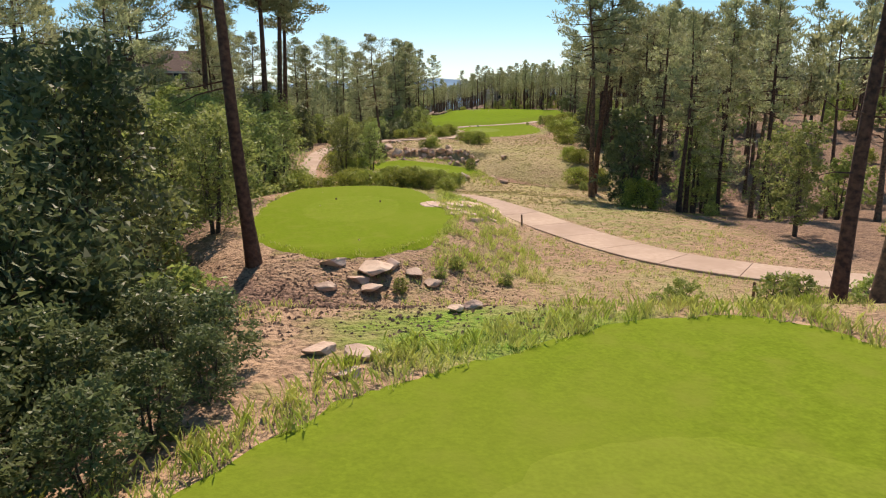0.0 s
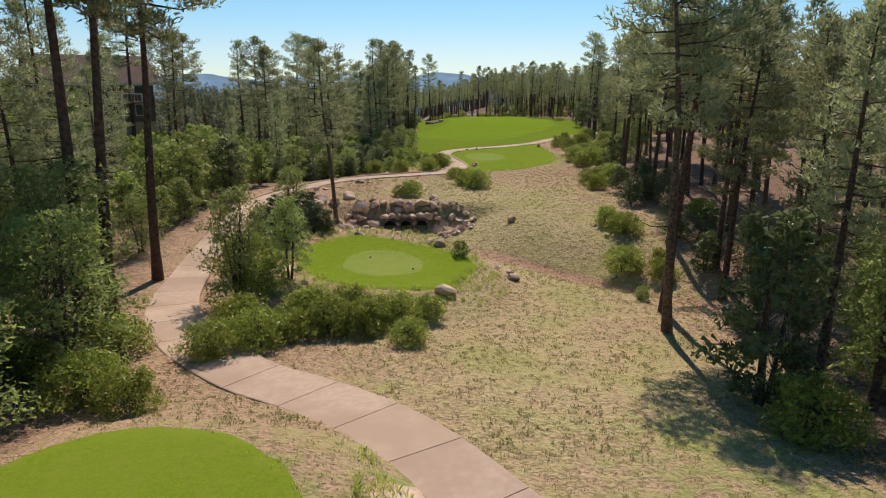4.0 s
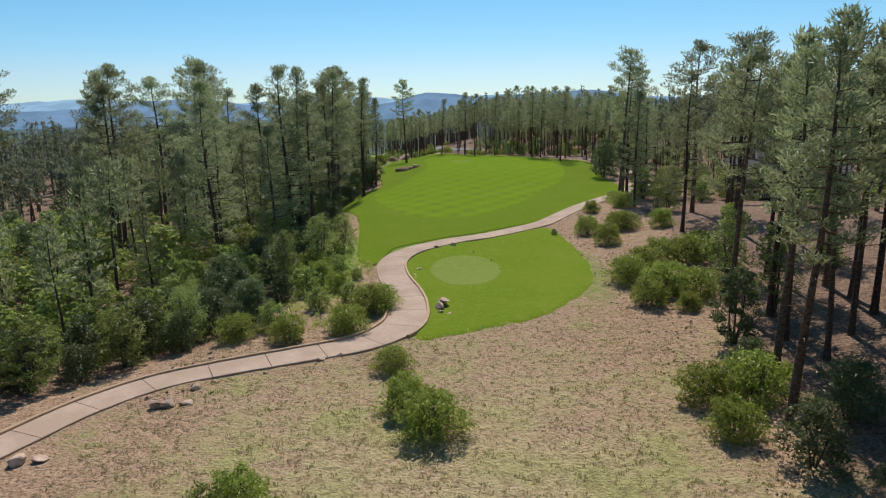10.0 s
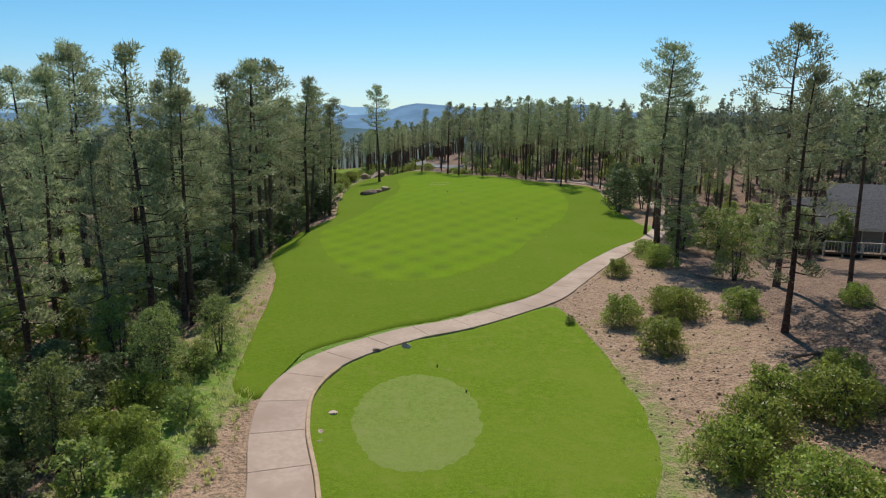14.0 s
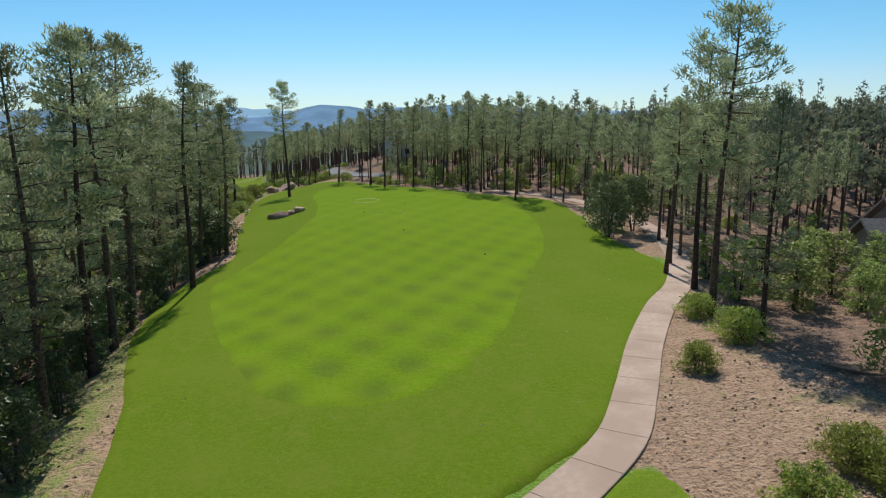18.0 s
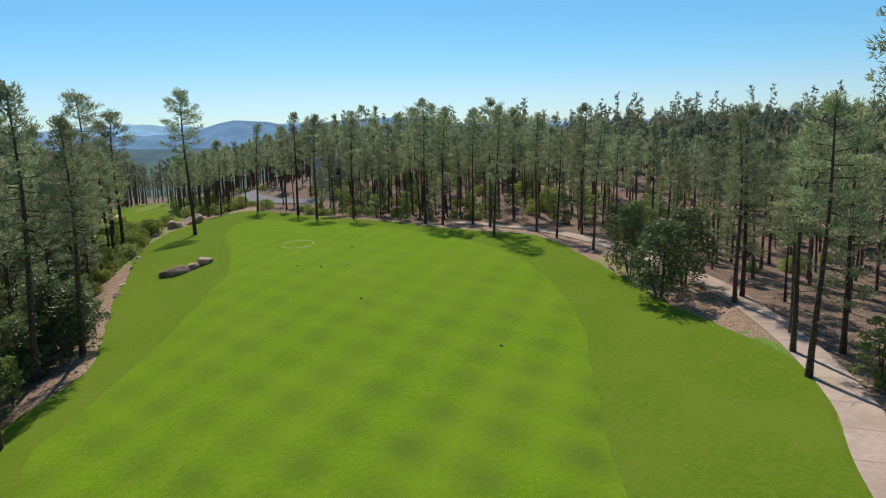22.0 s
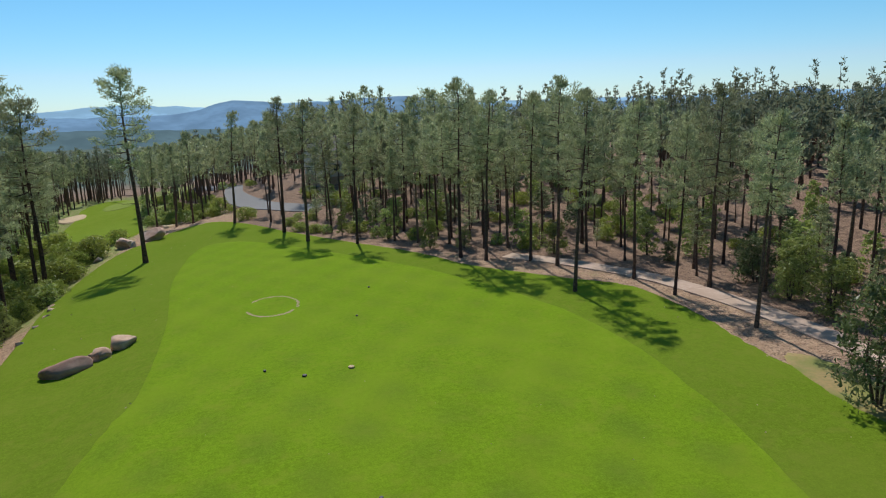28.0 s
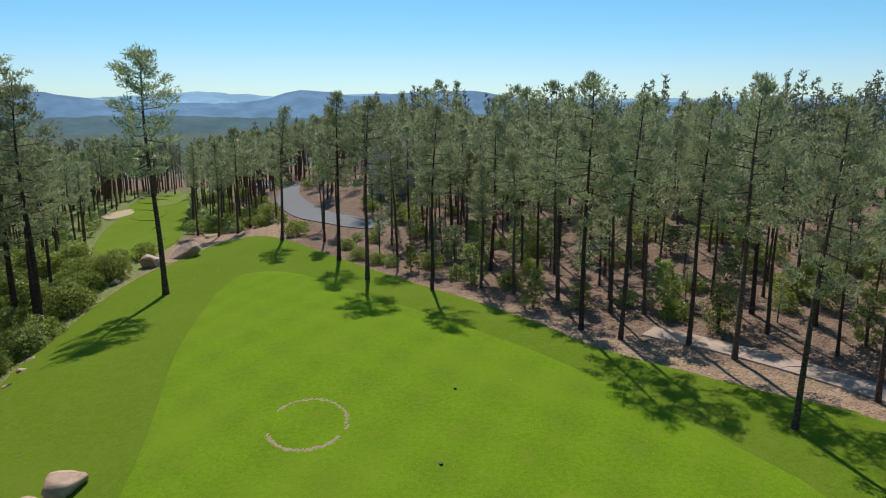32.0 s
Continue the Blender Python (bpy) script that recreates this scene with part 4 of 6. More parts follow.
for k, x, y, h, w in ((1, 14.4, 49.6, 7.8, 1.0), (0, 34.6, 183.6, 6.0, 1.1), (0, 38.4, 186.2, 6.3, 1.05), (0, 36.4, 190.6, 6.2, 0.85), (1, -9.2, 17.2, 9.8, 1.1), (0, -12.6, 20.5, 9.5, 1), (1, -13.5, 13.4, 11, 1.2), (0, -11.4, 9.5, 9, 1.1), (0, -15.5, 26, 9, 1.1), (1, -9.6, 76.6, 3.4, 1.3), (0, -8.2, 80.4, 3.0, 1.2), (0, -5.8, 190.6, 6.0, 0.9), (1, -7.2, 194, 5.5, 1), (0, 21.6, 88.6, 2.6, 1.1), (0, -7.6, 10, 7, 1.1), (1, -9.3, 13.2, 9, 1.2), (0, -6.4, 14.4, 2.8, 1.2), (0, -8.2, 6.6, 6, 1.2), (0, -7.4, 1.5, 7, 1.2), (1, -7.4, 5.0, 7, 1.1), (0, -17, 18, 10, 1.1)):
    plant((FINE_LIVE if y < 30 and h > 5 else LIVE_OAKS)[k], x, y, h, 6, wide=w)
    TAKEN.append((x, y))

hero(2, (-30, 94, 14, 1), (-26.5, 86, 13, -1), (-33, 101, 15, 0), (-23, 77, 12, 1))
hero(1, (14.2, 59.6, 20, -2.5), (26.3, 109.2, 15, 1))
hero(0, (25.1, 112, 16, 3), (21.4, 71.5, 17, 2))
hero(5, (21.5, 58, 16, 1))
hero(2, (-21.5, 68.5, 17, 0), (-19.4, 66.6, 15, 0), (-23.6, 70.4, 16, 0))
hero(2, (17.6, 53.6, 14, 0), (20.6, 47.6, 12, 0))
hero(4, (19.5, 51, 15, 1), (23.5, 47, 16, 0), (25.5, 53, 16, 2))
hero(5, (-27, 104, 15, 0), (-19.5, 62, 14, -2), (-22, 50, 15, 1), (-17.5, 38, 15, 1))
# dense dark stand along the ravine's edge
hero(2, (-9.4, 177, 16, 0), (-11.5, 170.5, 17.5, 1), (-8.9, 183.5, 14.5, 0), (-12.5, 180.6, 18, -1), (-9.8, 197.5, 15, 0), (-12.6, 160, 16, 1), (-10.2, 151, 15, 0), (-9.4, 145.5, 14, -1))
for k, x, y, h in ((0, -7.0, 180, 4.2), (1, -6.9, 174, 4.0), (0, -6.9, 187, 4.6), (1, -8.2, 168.6, 4.4), (0, -8.4, 163.6, 4.0), (1, -6.6, 157.6, 3.6), (0, -6.2, 199, 4.0), (0, -7.4, 204, 4.4), (1, -5.6, 150.6, 3.4), (0, -5.0, 144.4, 3.6), (1, -4.6, 138.6, 3.0)):
    plant(LIVE_OAKS[k], x, y, h, 6, wide=1.25)
    TAKEN.append((x, y))
hero(2, (-9.6, 207, 12, 0), (-11.8, 212.5, 14, 1), (-13.6, 217.5, 16, -1), (-11.1, 221.6, 14.5, 0), (-15.4, 224.5, 17, 1), (-13.4, 231, 15, 0), (-16.8, 211, 15, 0), (-14.6, 203, 14, 1), (-17, 190, 13, 0), (-15.6, 181, 13, 0))
for k, x, y, h in ((0, -4.5, 189.6, 4.8), (1, -5.6, 193.4, 4.4), (0, -8.6, 206.4, 4.0), (1, -10, 214, 4.2), (0, -11.6, 224, 4.4), (0, -9.9, 153.5, 4.2), (1, -12.8, 157, 4.6), (0, -11.2, 164.4, 4.6), (1, -13.8, 177.2, 5), (0, -5.9, 134, 3.0), (1, -8.4, 140.6, 3.6), (0, -8.5, 201.9, 4.4)):
    plant(LIVE_OAKS[k], x, y, h, 6, wide=1.35)
    TAKEN.append((x, y))
# shrubs on the open slope
for k, x, y, h in ((0, 16.0, 80.6, 1.6), (1, 16.9, 78.4, 1.75), (1, 15.7, 73.4, 1.9), (0, 17.9, 71.8, 1.5), (0, 18.2, 73.6, 1.0), (2, 14.7, 65.8, 1.0), (1, 6.3, 97.0, 1.95), (0, 5.1, 99.2, 1.8), (1, 4.2, 104.0, 1.35), (0, -0.3, 91.8, 1.6), (2, -1.5, 91.6, 1.2), (0, 18.6, 96.2, 1.7), (0, 18.7, 99.4, 1.9), (1, 21, 99.6, 2.2), (2, 3.9, 69.9, 1.25), (1, -8.9, 66, 2.4), (0, -7, 60.6, 2), (1, -3.4, 57, 1.6), (0, -1, 55.6, 1.5), (1, 1.2, 54.4, 1.2), (1, -6.4, 55.6, 1.8), (0, -2.2, 108.8, 1.6), (1, 1.1, 110.2, 1.7), (0, 2.2, 113.6, 1.9), (2, 0.6, 115.6, 1.6), (1, 20.7, 119.2, 2.1), (1, 22.4, 120.8, 2.2), (0, 24.4, 123.6, 2.0)):
    plant(SHRUBS[k], x, y, h, 1.6)
    TAKEN.append((x, y))
for k, x, y, h in ((1, 22.4, 116.2, 2.2), (0, 20.7, 114, 1.9), (1, 23.9, 114.4, 2.0), (0, 22.6, 112.2, 1.2), (1, 26.4, 122.4, 2.2), (0, 27.8, 124.4, 1.9), (0, 21.4, 136.2, 1.9), (0, 22.2, 131.5, 1.9), (1, 25.2, 136.6, 1.9), (0, 28.4, 135.4, 1.8), (1, 24.9, 138.6, 1.6), (0, 24.6, 148.6, 1.5), (1, 29.6, 157.4, 1.6), (1, 29.2, 152.3, 2.0), (2, 18.3, 136.6, 0.7), (0, -12.4, 49.6, 1.5), (1, -9.4, 47.6, 1.8), (0, -7.4, 46.6, 1.5), (1, -10.4, 52.4, 1.6), (2, 11.4, 20.4, 1.5), (2, 14.4, 20.2, 1.4), (2, 12.6, 20.9, 1.3), (2, 8.4, 20.6, 1.25), (2, 7.6, 20.2, 0.9), (2, -0.8, 21.9, 0.6), (2, 1.2, 24.4, 0.6), (2, 3.1, 24.0, 0.55), (2, 0.6, 23.4, 0.5), (2, -4.4, 12, 1.6), (2, -5.6, 9.4, 1.8), (1, -6.8, 12.4, 2.0), (1, 2.9, 114.8, 1.6), (0, 14.6, 46.5, 2.2)):
    plant(SHRUBS[k], x, y, h, 1.6)
    TAKEN.append((x, y))

# dark scrub below the back tee, between the front tee and the path, and on the shaded slope
for k, x, y, h, w in ((0, -2.9, 8.5, 1.3, 1.2), (1, -3.2, 7.3, 1.4, 1.3), (0, -3.5, 6.2, 1.5, 1.3), (0, -3.1, 9.7, 1.5, 1.3), (1, -3.9, 5.0, 1.6, 1.3), (0, -4.0, 9.6, 1.7, 1.3), (0, -5.4, 113.5, 3.2, 1.2), (1, -7.2, 117.2, 4.0, 1.1), (0, -6.0, 123, 3.8, 1.2), (0, -9.2, 121, 5, 1.1), (1, -4.2, 116.8, 2.4, 1.3), (0, -8.6, 127.6, 4.6, 1.1), (0, -4.6, 129.6, 3.0, 1.2), (1, -11.6, 115.4, 4.4, 1.1), (0, -4.6, 8.2, 1.9, 1.3), (1, -4.5, 10.8, 1.8, 1.4), (0, -5.2, 7.0, 2.2, 1.3), (0, -5.6, 9.0, 2.6, 1.2), (1, -5.0, 5.4, 2.2, 1.3), (0, -6.0, 11.2, 3.2, 1.2), (0, -7.2, 71.2, 2.3, 1.3), (1, -5.6, 74.6, 1.8, 1.5), (0, -8.2, 73.8, 3.0, 1.2), (0, -6.7, 76.0, 2.4, 1.3), (1, -9.6, 72.2, 3.0, 1.2), (0, -8.8, 78, 2.8, 1.3), (0, -10.3, 75.2, 2.8, 1.2), (1, -7.0, 78.7, 2.0, 1.4), (0, -9.2, 69.4, 2.8, 1.3), (0, 19.8, 87.4, 2.6, 1.3), (1, 21.4, 81.1, 3.2, 1.2), (0, 20.4, 76.6, 2.2, 1.4), (0, 22.6, 86.0, 3.6, 1.2), (1, 22.2, 75.2, 3.0, 1.3), (1, 20.6, 71.4, 3.0, 1.3), (0, 23.2, 70.2, 4.0, 1.2), (0, 20.4, 93.6, 2.8, 1.3), (1, 22.0, 90.6, 3.2, 1.3), (0, 23.4, 96.4, 3.0, 1.3), (0, 21.6, 101.6, 2.2, 1.3), (1, 22.8, 106.0, 4.6, 1.1)):
    plant(LIVE_OAKS[k], x, y, h, 6, wide=w)
    TAKEN.append((x, y))
for k, x, y, h in ((1, -18.2, 80.6, 3.6), (0, -19, 84.4, 6), (1, -20.2, 89.4, 6.6), (0, -21.5, 96, 7), (1, -17.8, 93.2, 4.6), (2, -16.6, 98.6, 4.6), (0, -13.8, 103, 4.4), (1, -10.8, 106.6, 3.8)):
    plant(OAKS[k], x, y, h, 6, wide=1.25)
    TAKEN.append((x, y))
hero(0, (22, 88.6, 17, 3), (-22.7, 160.5, 21, 0), (-30, 150, 20, 1), (-13, 161, 18.4, 0), (-10, 220.8, 17.5, 1), (-13.5, 211, 20, 0), (-16, 226, 18, 2), (-18.4, 267.9, 16.5, 1))
hero(5, (-26, 140, 18, 1), (-20, 151, 18.5, 0), (-18, 169, 19, 0), (-11.8, 204, 19, 0), (-17, 215, 19, 1), (-22, 262, 17, 0), (-25, 255, 18, 1))
hero(2, (-16.2, 142.4, 15.2, 0), (-5.6, 149.2, 16.4, 0), (-35, 158, 20, 0), (-24, 175, 18.6, 0), (-12, 216, 18.4, 1), (-15, 236, 15, 0), (-26, 270, 17, 0), (-10.4, 157, 16, 0))
hero(4, (21.2, 96.8, 16, 3), (22.6, 101, 15.5, 2), (23.2, 92.6, 17, 3), (16.8, 50.4, 15, 2), (17.6, 47, 14, 1))
hero(1, (-38, 130, 18, 0), (-40, 143, 19.5, 0), (-32, 168, 20, 0), (-19.4, 206, 19.5, 0), (-14.6, 197, 18, 0), (19.6, 76, 18, 5), (24.5, 77.5, 17, 3))
for k, x, y, h in ((2, -1.2, 124, 1.6), (0, -2.4, 121.5, 1.7), (2, -2.8, 118.6, 2.0), (0, -0.6, 118.9, 1.4), (2, -1.4, 114.6, 1.6), (1, -3.4, 125, 1.8), (2, -2.2, 128.8, 1.8), (0, -4.2, 122, 1.6), (2, -3.6, 111.2, 1.8), (1, -5.4, 109.6, 1.6), (2, 0.4, 121.8, 1.0)):
    plant(SHRUBS[k], x, y, h, 1.6)
    TAKEN.append((x, y))
hero(0, (-13.6, 260, 15.5, 0), (-17, 253, 16.5, 1), (-20, 250, 17, 0), (-12.5, 252.6, 18, 0), (-9.4, 232, 15, 0), (-8.9, 218, 14, 0), (-12.5, 239, 17, 0))
hero(3, (-10.4, 248, 21, 0), (-16.3, 258, 25, 0))
hero(5, (-14, 246, 18, 0), (-11, 226.6, 15.5, 0), (-15.8, 242, 17, 0))
hero(0, (-20.5, 48, 17, 0), (-25, 59, 18, 1), (-29, 50, 17, 0), (-23, 39, 16, 0), (-18.5, 30, 15, 1))
# hedge-like scrub before the front tee and oaks beside the grey house
for k, x, y, h in ((1, -5.2, 53.4, 1.7), (0, -4.2, 54.6, 1.5), (1, -2.6, 55.6, 1.7), (0, -0.6, 56.4, 1.5), (1, 0.6, 57.2, 1.4), (0, 2.0, 58.0, 1.2), (1, -6.6, 52.0, 1.6), (0, -1.8, 57.4, 1.4), (1, -3.8, 56.8, 1.5)):
    plant(SHRUBS[k], x, y, h, 1.6)
    TAKEN.append((x, y))
for k, x, y, h in ((0, 34.2, 160.4, 4.6), (1, 36.4, 157.6, 4.8), (2, 38.4, 160, 4.4), (1, 41.6, 160.6, 4.8), (0, 44.6, 158, 4.6), (1, 46, 161.6, 4.4), (0, 37.8, 163.6, 4.2), (1, 44, 166, 4), (2, 48.6, 158.4, 4.6), (0, 35.6, 166.6, 3.8), (1, 40.4, 156.2, 3.6)):
    plant(OAKS[k], x, y, h, 6, wide=1.3)
    TAKEN.append((x, y))
# woods on both sides
TAKEN += [(np.interp(y, (268, 277, 290, 318, 350), (21, 16.8, 12, 8, 7)) + d, y) for y in range(268, 346, 2) for d in (-1.8, 0, 1.8)]
TAKEN += [(x, y) for x in range(36, 62, 3) for y in range(140, 176, 3) if x < 48 or y > 154]
rnd = random.Random(17)
def scatter(count, x0, x1, y0, y1, gap, make, edge=0.6):
    done = tries = 0
    while done < count and tries < count * 40:
        tries += 1
        x, y = rnd.uniform(x0, x1), rnd.uniform(y0, y1)
        if is_open(x, y, edge) or not free(x, y, gap):
            continue
        TAKEN.append((x, y))
        make(x, y)
        done += 1
DEEP = []
def any_of(kinds, lo, hi, base, wide=1.0, lean=0.0, near=13):
    """Trees near the hole are things of their own; those deep in the woods are joined later."""
    def make(x, y):
        kind, h, tip = rnd.choice(kinds), rnd.uniform(lo, hi), rnd.uniform(-lean, lean)
        if y > 264 or x > np.interp(y, RIGHT_Y, RIGHT_X) + near or x < np.interp(y, LEFT_Y, LEFT_X) - near:
            s = h / base
            DEEP.append((kind, pose(x, y, height(x, y) - 0.08, 0, tip, 0) @ pose(0, 0, 0, 0, 0, (x * 137.3 + y * 61.7) % 360) @ Matrix.Diagonal((s * wide, s * wide, s, 1))))
        else:
            plant(kind, x, y, h, base, tip, wide)
    return make
def any_pine(lo, hi, kinds=(0, 1, 4, 5, 5, 4)):
    return any_of([WOOD_PINES[k] for k in kinds], lo, hi, 18, 1.0, 2.5)
scatter(138, 24, 62, 152, 285, 2.3, any_pine(7.4, 12.3), 2.6)
scatter(52, 10, 46, 226, 288, 2.2, any_pine(9.2, 14.4), 2.4)
scatter(50, 18, 56, 22, 148, 3.2, any_pine(12, 17.5), 3.4)
scatter(22, 19.5, 34, 62, 118, 2.6, any_pine(13, 17.5))
scatter(52, -60, -12, 236, 330, 3.0, any_pine(11, 15))
scatter(40, -18, -6, 212, 270, 1.7, any_of(SHRUBS, 1.4, 2.8, 1.6))
scatter(52, -40, -3, 150, 262, 3.2, any_pine(10, 15.5, (0, 2, 5, 4)))
scatter(9, -26, -5, 112, 150, 4.5, any_pine(9, 13, (2, 2, 5)))
scatter(10, -50, -14, 24, 70, 7, any_pine(12, 18, (3, 0, 1)))
scatter(26, -22, 40, 268, 330, 4.5, any_pine(11, 15))
scatter(70, -44, -18.5, 74, 138, 2.3, any_of(OAKS, 3.2, 5.6, 6, 1.35))
scatter(96, -40, -3, 20, 150, 2.4, any_of(OAKS, 2.8, 5.2, 6, 1.25))
scatter(70, -20, -2, 108, 230, 2.1, any_of(OAKS, 2.5, 5.5, 6))
scatter(30, -34, -4, 150, 262, 2.6, any_of(OAKS, 2.5, 5, 6))
scatter(46, 20, 60, 20, 175, 2.6, any_of(OAKS, 2.5, 5.5, 6))
scatter(34, 26, 66, 165, 280, 2.8, any_of(OAKS, 2, 4.2, 6))
scatter(34, -18, -4, 103, 128, 1.7, any_of(LIVE_OAKS, 2.0, 4.2, 6, 1.25))
scatter(150, -66, -17, 56, 165, 2.4, any_of(OAKS, 3.4, 6.2, 6, 1.3))
scatter(60, -50, -16, 60, 200, 3.0, any_of(LIVE_OAKS, 3, 6, 6, 1.1))
scatter(46, 34, 62, 196, 290, 2.4, any_of(LIVE_OAKS, 1.8, 3.6, 6, 1.3), 4.0)
scatter(22, -40, -6, 0, 250, 4, any_of(LIVE_OAKS, 3, 6.5, 6))
scatter(70, -30, -3, 20, 250, 1.8, any_of(SHRUBS, 0.9, 2.2, 1.6))
scatter(60, 16, 60, 20, 250, 1.8, any_of(SHRUBS, 0.7, 1.7, 1.6))
scatter(18, -26, 12, 256, 300, 2.2, any_of(SHRUBS, 1.2, 2.6, 1.6))

# young trees, scrub and saplings below the pines
scatter(70, 18, 60, 196, 285, 1.9, any_of([WOOD_PINES[2], WOOD_PINES[5]], 2.5, 6.5, 18, 1.5, 2.0, 7), 2.6)
scatter(60, 16, 58, 205, 285, 1.7, any_of(SHRUBS, 0.7, 1.8, 1.6, 1.2, 0.0, 5), 2.2)
scatter(40, 20, 58, 200, 285, 2.0, any_of(OAKS, 2.2, 4.5, 6, 1.2, 0.0, 6), 2.4)
scatter(150, -40, -6.5, 216, 290, 1.5, any_of(SHRUBS, 1.2, 2.8, 1.6, 1.3, 0.0, 3.5), 0.4)
scatter(80, -12, 16, 284, 380, 2.6, any_pine(11, 15), 0.8)
scatter(60, -52, -20, 268, 380, 2.8, any_pine(11, 15.5), 0.8)
scatter(40, -10, 12, 272, 350, 1.8, any_of(SHRUBS, 1.0, 2.2, 1.6, 1.3, 0.0, 0), 0.5)
scatter(46, -50, -9, 232, 335, 2.4, any_of(OAKS, 2.4, 4.6, 6, 1.25))

def deep_woods():
    """What stands deep in the woods, joined: one mesh of wood, one of foliage for each kind of leaf."""
    jobs = [("deep_wood_trunks", ("trunk",), M_BARK, "dark trunks and stems deep in the woods", PINES + WOOD_PINES + OAKS + LIVE_OAKS + SHRUBS)]
    jobs += [("deep_pine_crowns", ("crown",), M_NEEDLE, "grey-green crowns of the dense pine woods", PINES + WOOD_PINES), ("deep_oak_crowns", ("crown",), M_OAK, "light green oak undergrowth deep in the woods", OAKS + SHRUBS[2:]), ("deep_live_oak_crowns", ("crown",), M_DARKOAK, "dark live oak undergrowth deep in the woods", LIVE_OAKS), ("deep_shrub_crowns", ("crown",), M_SHRUB, "green scrub deep in the woods", SHRUBS[:2])]
    for name, parts, material, label, kinds in jobs:
        V, F, base, cache = [], [], 0, {}
        for kind, m in DEEP:
            if kind not in kinds:
                continue
            if kind.name not in cache:
                vs, fs = [], []
                for child in kind.children:
                    if child.name.split(".")[0] in parts:
                        o = len(vs)
                        vs += [tuple(v.co) for v in child.data.vertices]
                        fs += [tuple(o + i for i in p.vertices) for p in child.data.polygons]
                vs = np.array(vs)
                if parts == ("crown",):  # every third leaf, larger
                    tri = vs.reshape(-1, 3, 3)[::3]
                    mid = tri.mean(1, keepdims=True)
                    vs = (mid + (tri - mid) * 1.65).reshape(-1, 3)
                    fs = [(i, i + 1, i + 2) for i in range(0, len(vs), 3)]
                cache[kind.name] = (vs, fs)
            vs, fs = cache[kind.name]
            if not fs:
                continue
            R = np.array(m)
            V.append(vs @ R[:3, :3].T + R[:3, 3])
            F += [tuple(base + i for i in f) for f in fs]
            base += len(vs)
        if V:
            put(name, np_mesh(name, np.concatenate(V), F, material), None, label, "trees", kind="stuff")
deep_woods()

def far_woods():
    """Pines too far off to tell apart, as one mesh of stems and one of crowns."""
    rng = np.random.default_rng(9)
    X = np.concatenate([rng.uniform(-160, 190, 1500), rng.uniform(-420, 480, 1300), rng.uniform(44, 110, 480), rng.uniform(-80, -29, 420), rng.uniform(-5, 44, 150), rng.uniform(-90, -24, 160), rng.uniform(-120, -44, 460), rng.uniform(60, 130, 460)])
    Y = np.concatenate([rng.uniform(20, 420, 1500), rng.uniform(330, 800, 1300), rng.uniform(140, 290, 480), rng.uniform(285, 430, 420), rng.uniform(318, 430, 150), rng.uniform(225, 300, 160), rng.uniform(0, 300, 460), rng.uniform(0, 300, 460)])
    vs, fs, cen, big = [], [], [], []
    for x, y in zip(X, Y):
        if (y < 290 and -46 < x < 64 and not (x > 50 and y > 140)) or (y < 330 and -22 < x < 40) or is_open(x, y, 1) or not free(x, y, 3.0) or (y > 330 and abs(x - 6) < 5 and y < 360):
            continue
        if -40 < x < -34 and 100 < y < 128:
            continue
        h = rng.uniform(11, 16.5) * (0.52 if x < -29 and y < 235 else 0.6 if x > 40 and y < 300 else 1)
        z = height(x, y)
        tube(vs, fs, [(x, y, z - 0.3), (x + rng.normal(0, 0.3), y, z + h * 0.95)], [0.2, 0.05], 4)
        lo = rng.uniform(0.35, 0.6)
        for k in range(16):
            u = (k + rng.random()) / 16
            r = 2.3 * (0.55 + 0.8 * min(u, 0.4)) * (1 - u) ** 0.5 * rng.uniform(0.3, 1.0)
            a = rng.uniform(0, 6.28)
            cen.append((x + r * math.cos(a), y + r * math.sin(a), z + h * (lo + (1 - lo) * u)))
    put("far_woods_stems", mesh_of("far_woods_stems", vs, fs, M_BARK), label="dark stems of the pine woods far off", category="trees", kind="stuff")
    V, F = sprays(cen, np.tile((0, 0, 0.3), (len(cen), 1)), rng, 7, 0.86, 0.18, 0.55)
    put("far_woods_crowns", np_mesh("far_woods_crowns", V, F, M_FARPINE), label="crowns of the pine woods far off, greyed by painted haze", category="trees", kind="stuff")
far_woods()

# ---- rocks ----
def rock_mesh(name, seed, material, flat=0.75, lo=0.44, hi=0.76, smooth=True):
    """Boulder: a ball cut by random planes and roughened."""
    rnd = random.Random(seed)
    bm = bmesh.new()
    bmesh.ops.create_icosphere(bm, subdivisions=3, radius=1.0)
    planes = [(Vector([rnd.gauss(0, 1) for _ in range(3)]).normalized(), rnd.uniform(lo, hi)) for _ in range(10)]
    for v in bm.verts:
        for nrm, d in planes:
            k = v.co.dot(nrm) - d
            if k > 0:
                v.co -= nrm * k
        v.co += v.co.normalized() * (0.045 * noise.noise(v.co * 2.3 + Vector((seed, 0, 0))) + 0.025 * noise.noise(v.co * 7 + Vector((0, seed, 0))))
        v.co.z *= flat
    me = bpy.data.meshes.new(name)
    bm.to_mesh(me)
    bm.free()
    me.materials.append(material)
    me.polygons.foreach_set("use_smooth", [smooth] * len(me.polygons))
    return me
ROCKS = [rock_mesh("boulder", 40 + i, M_ROCK, 0.62 + 0.06 * (i % 5), smooth=False) for i in range(8)]
count = [0]
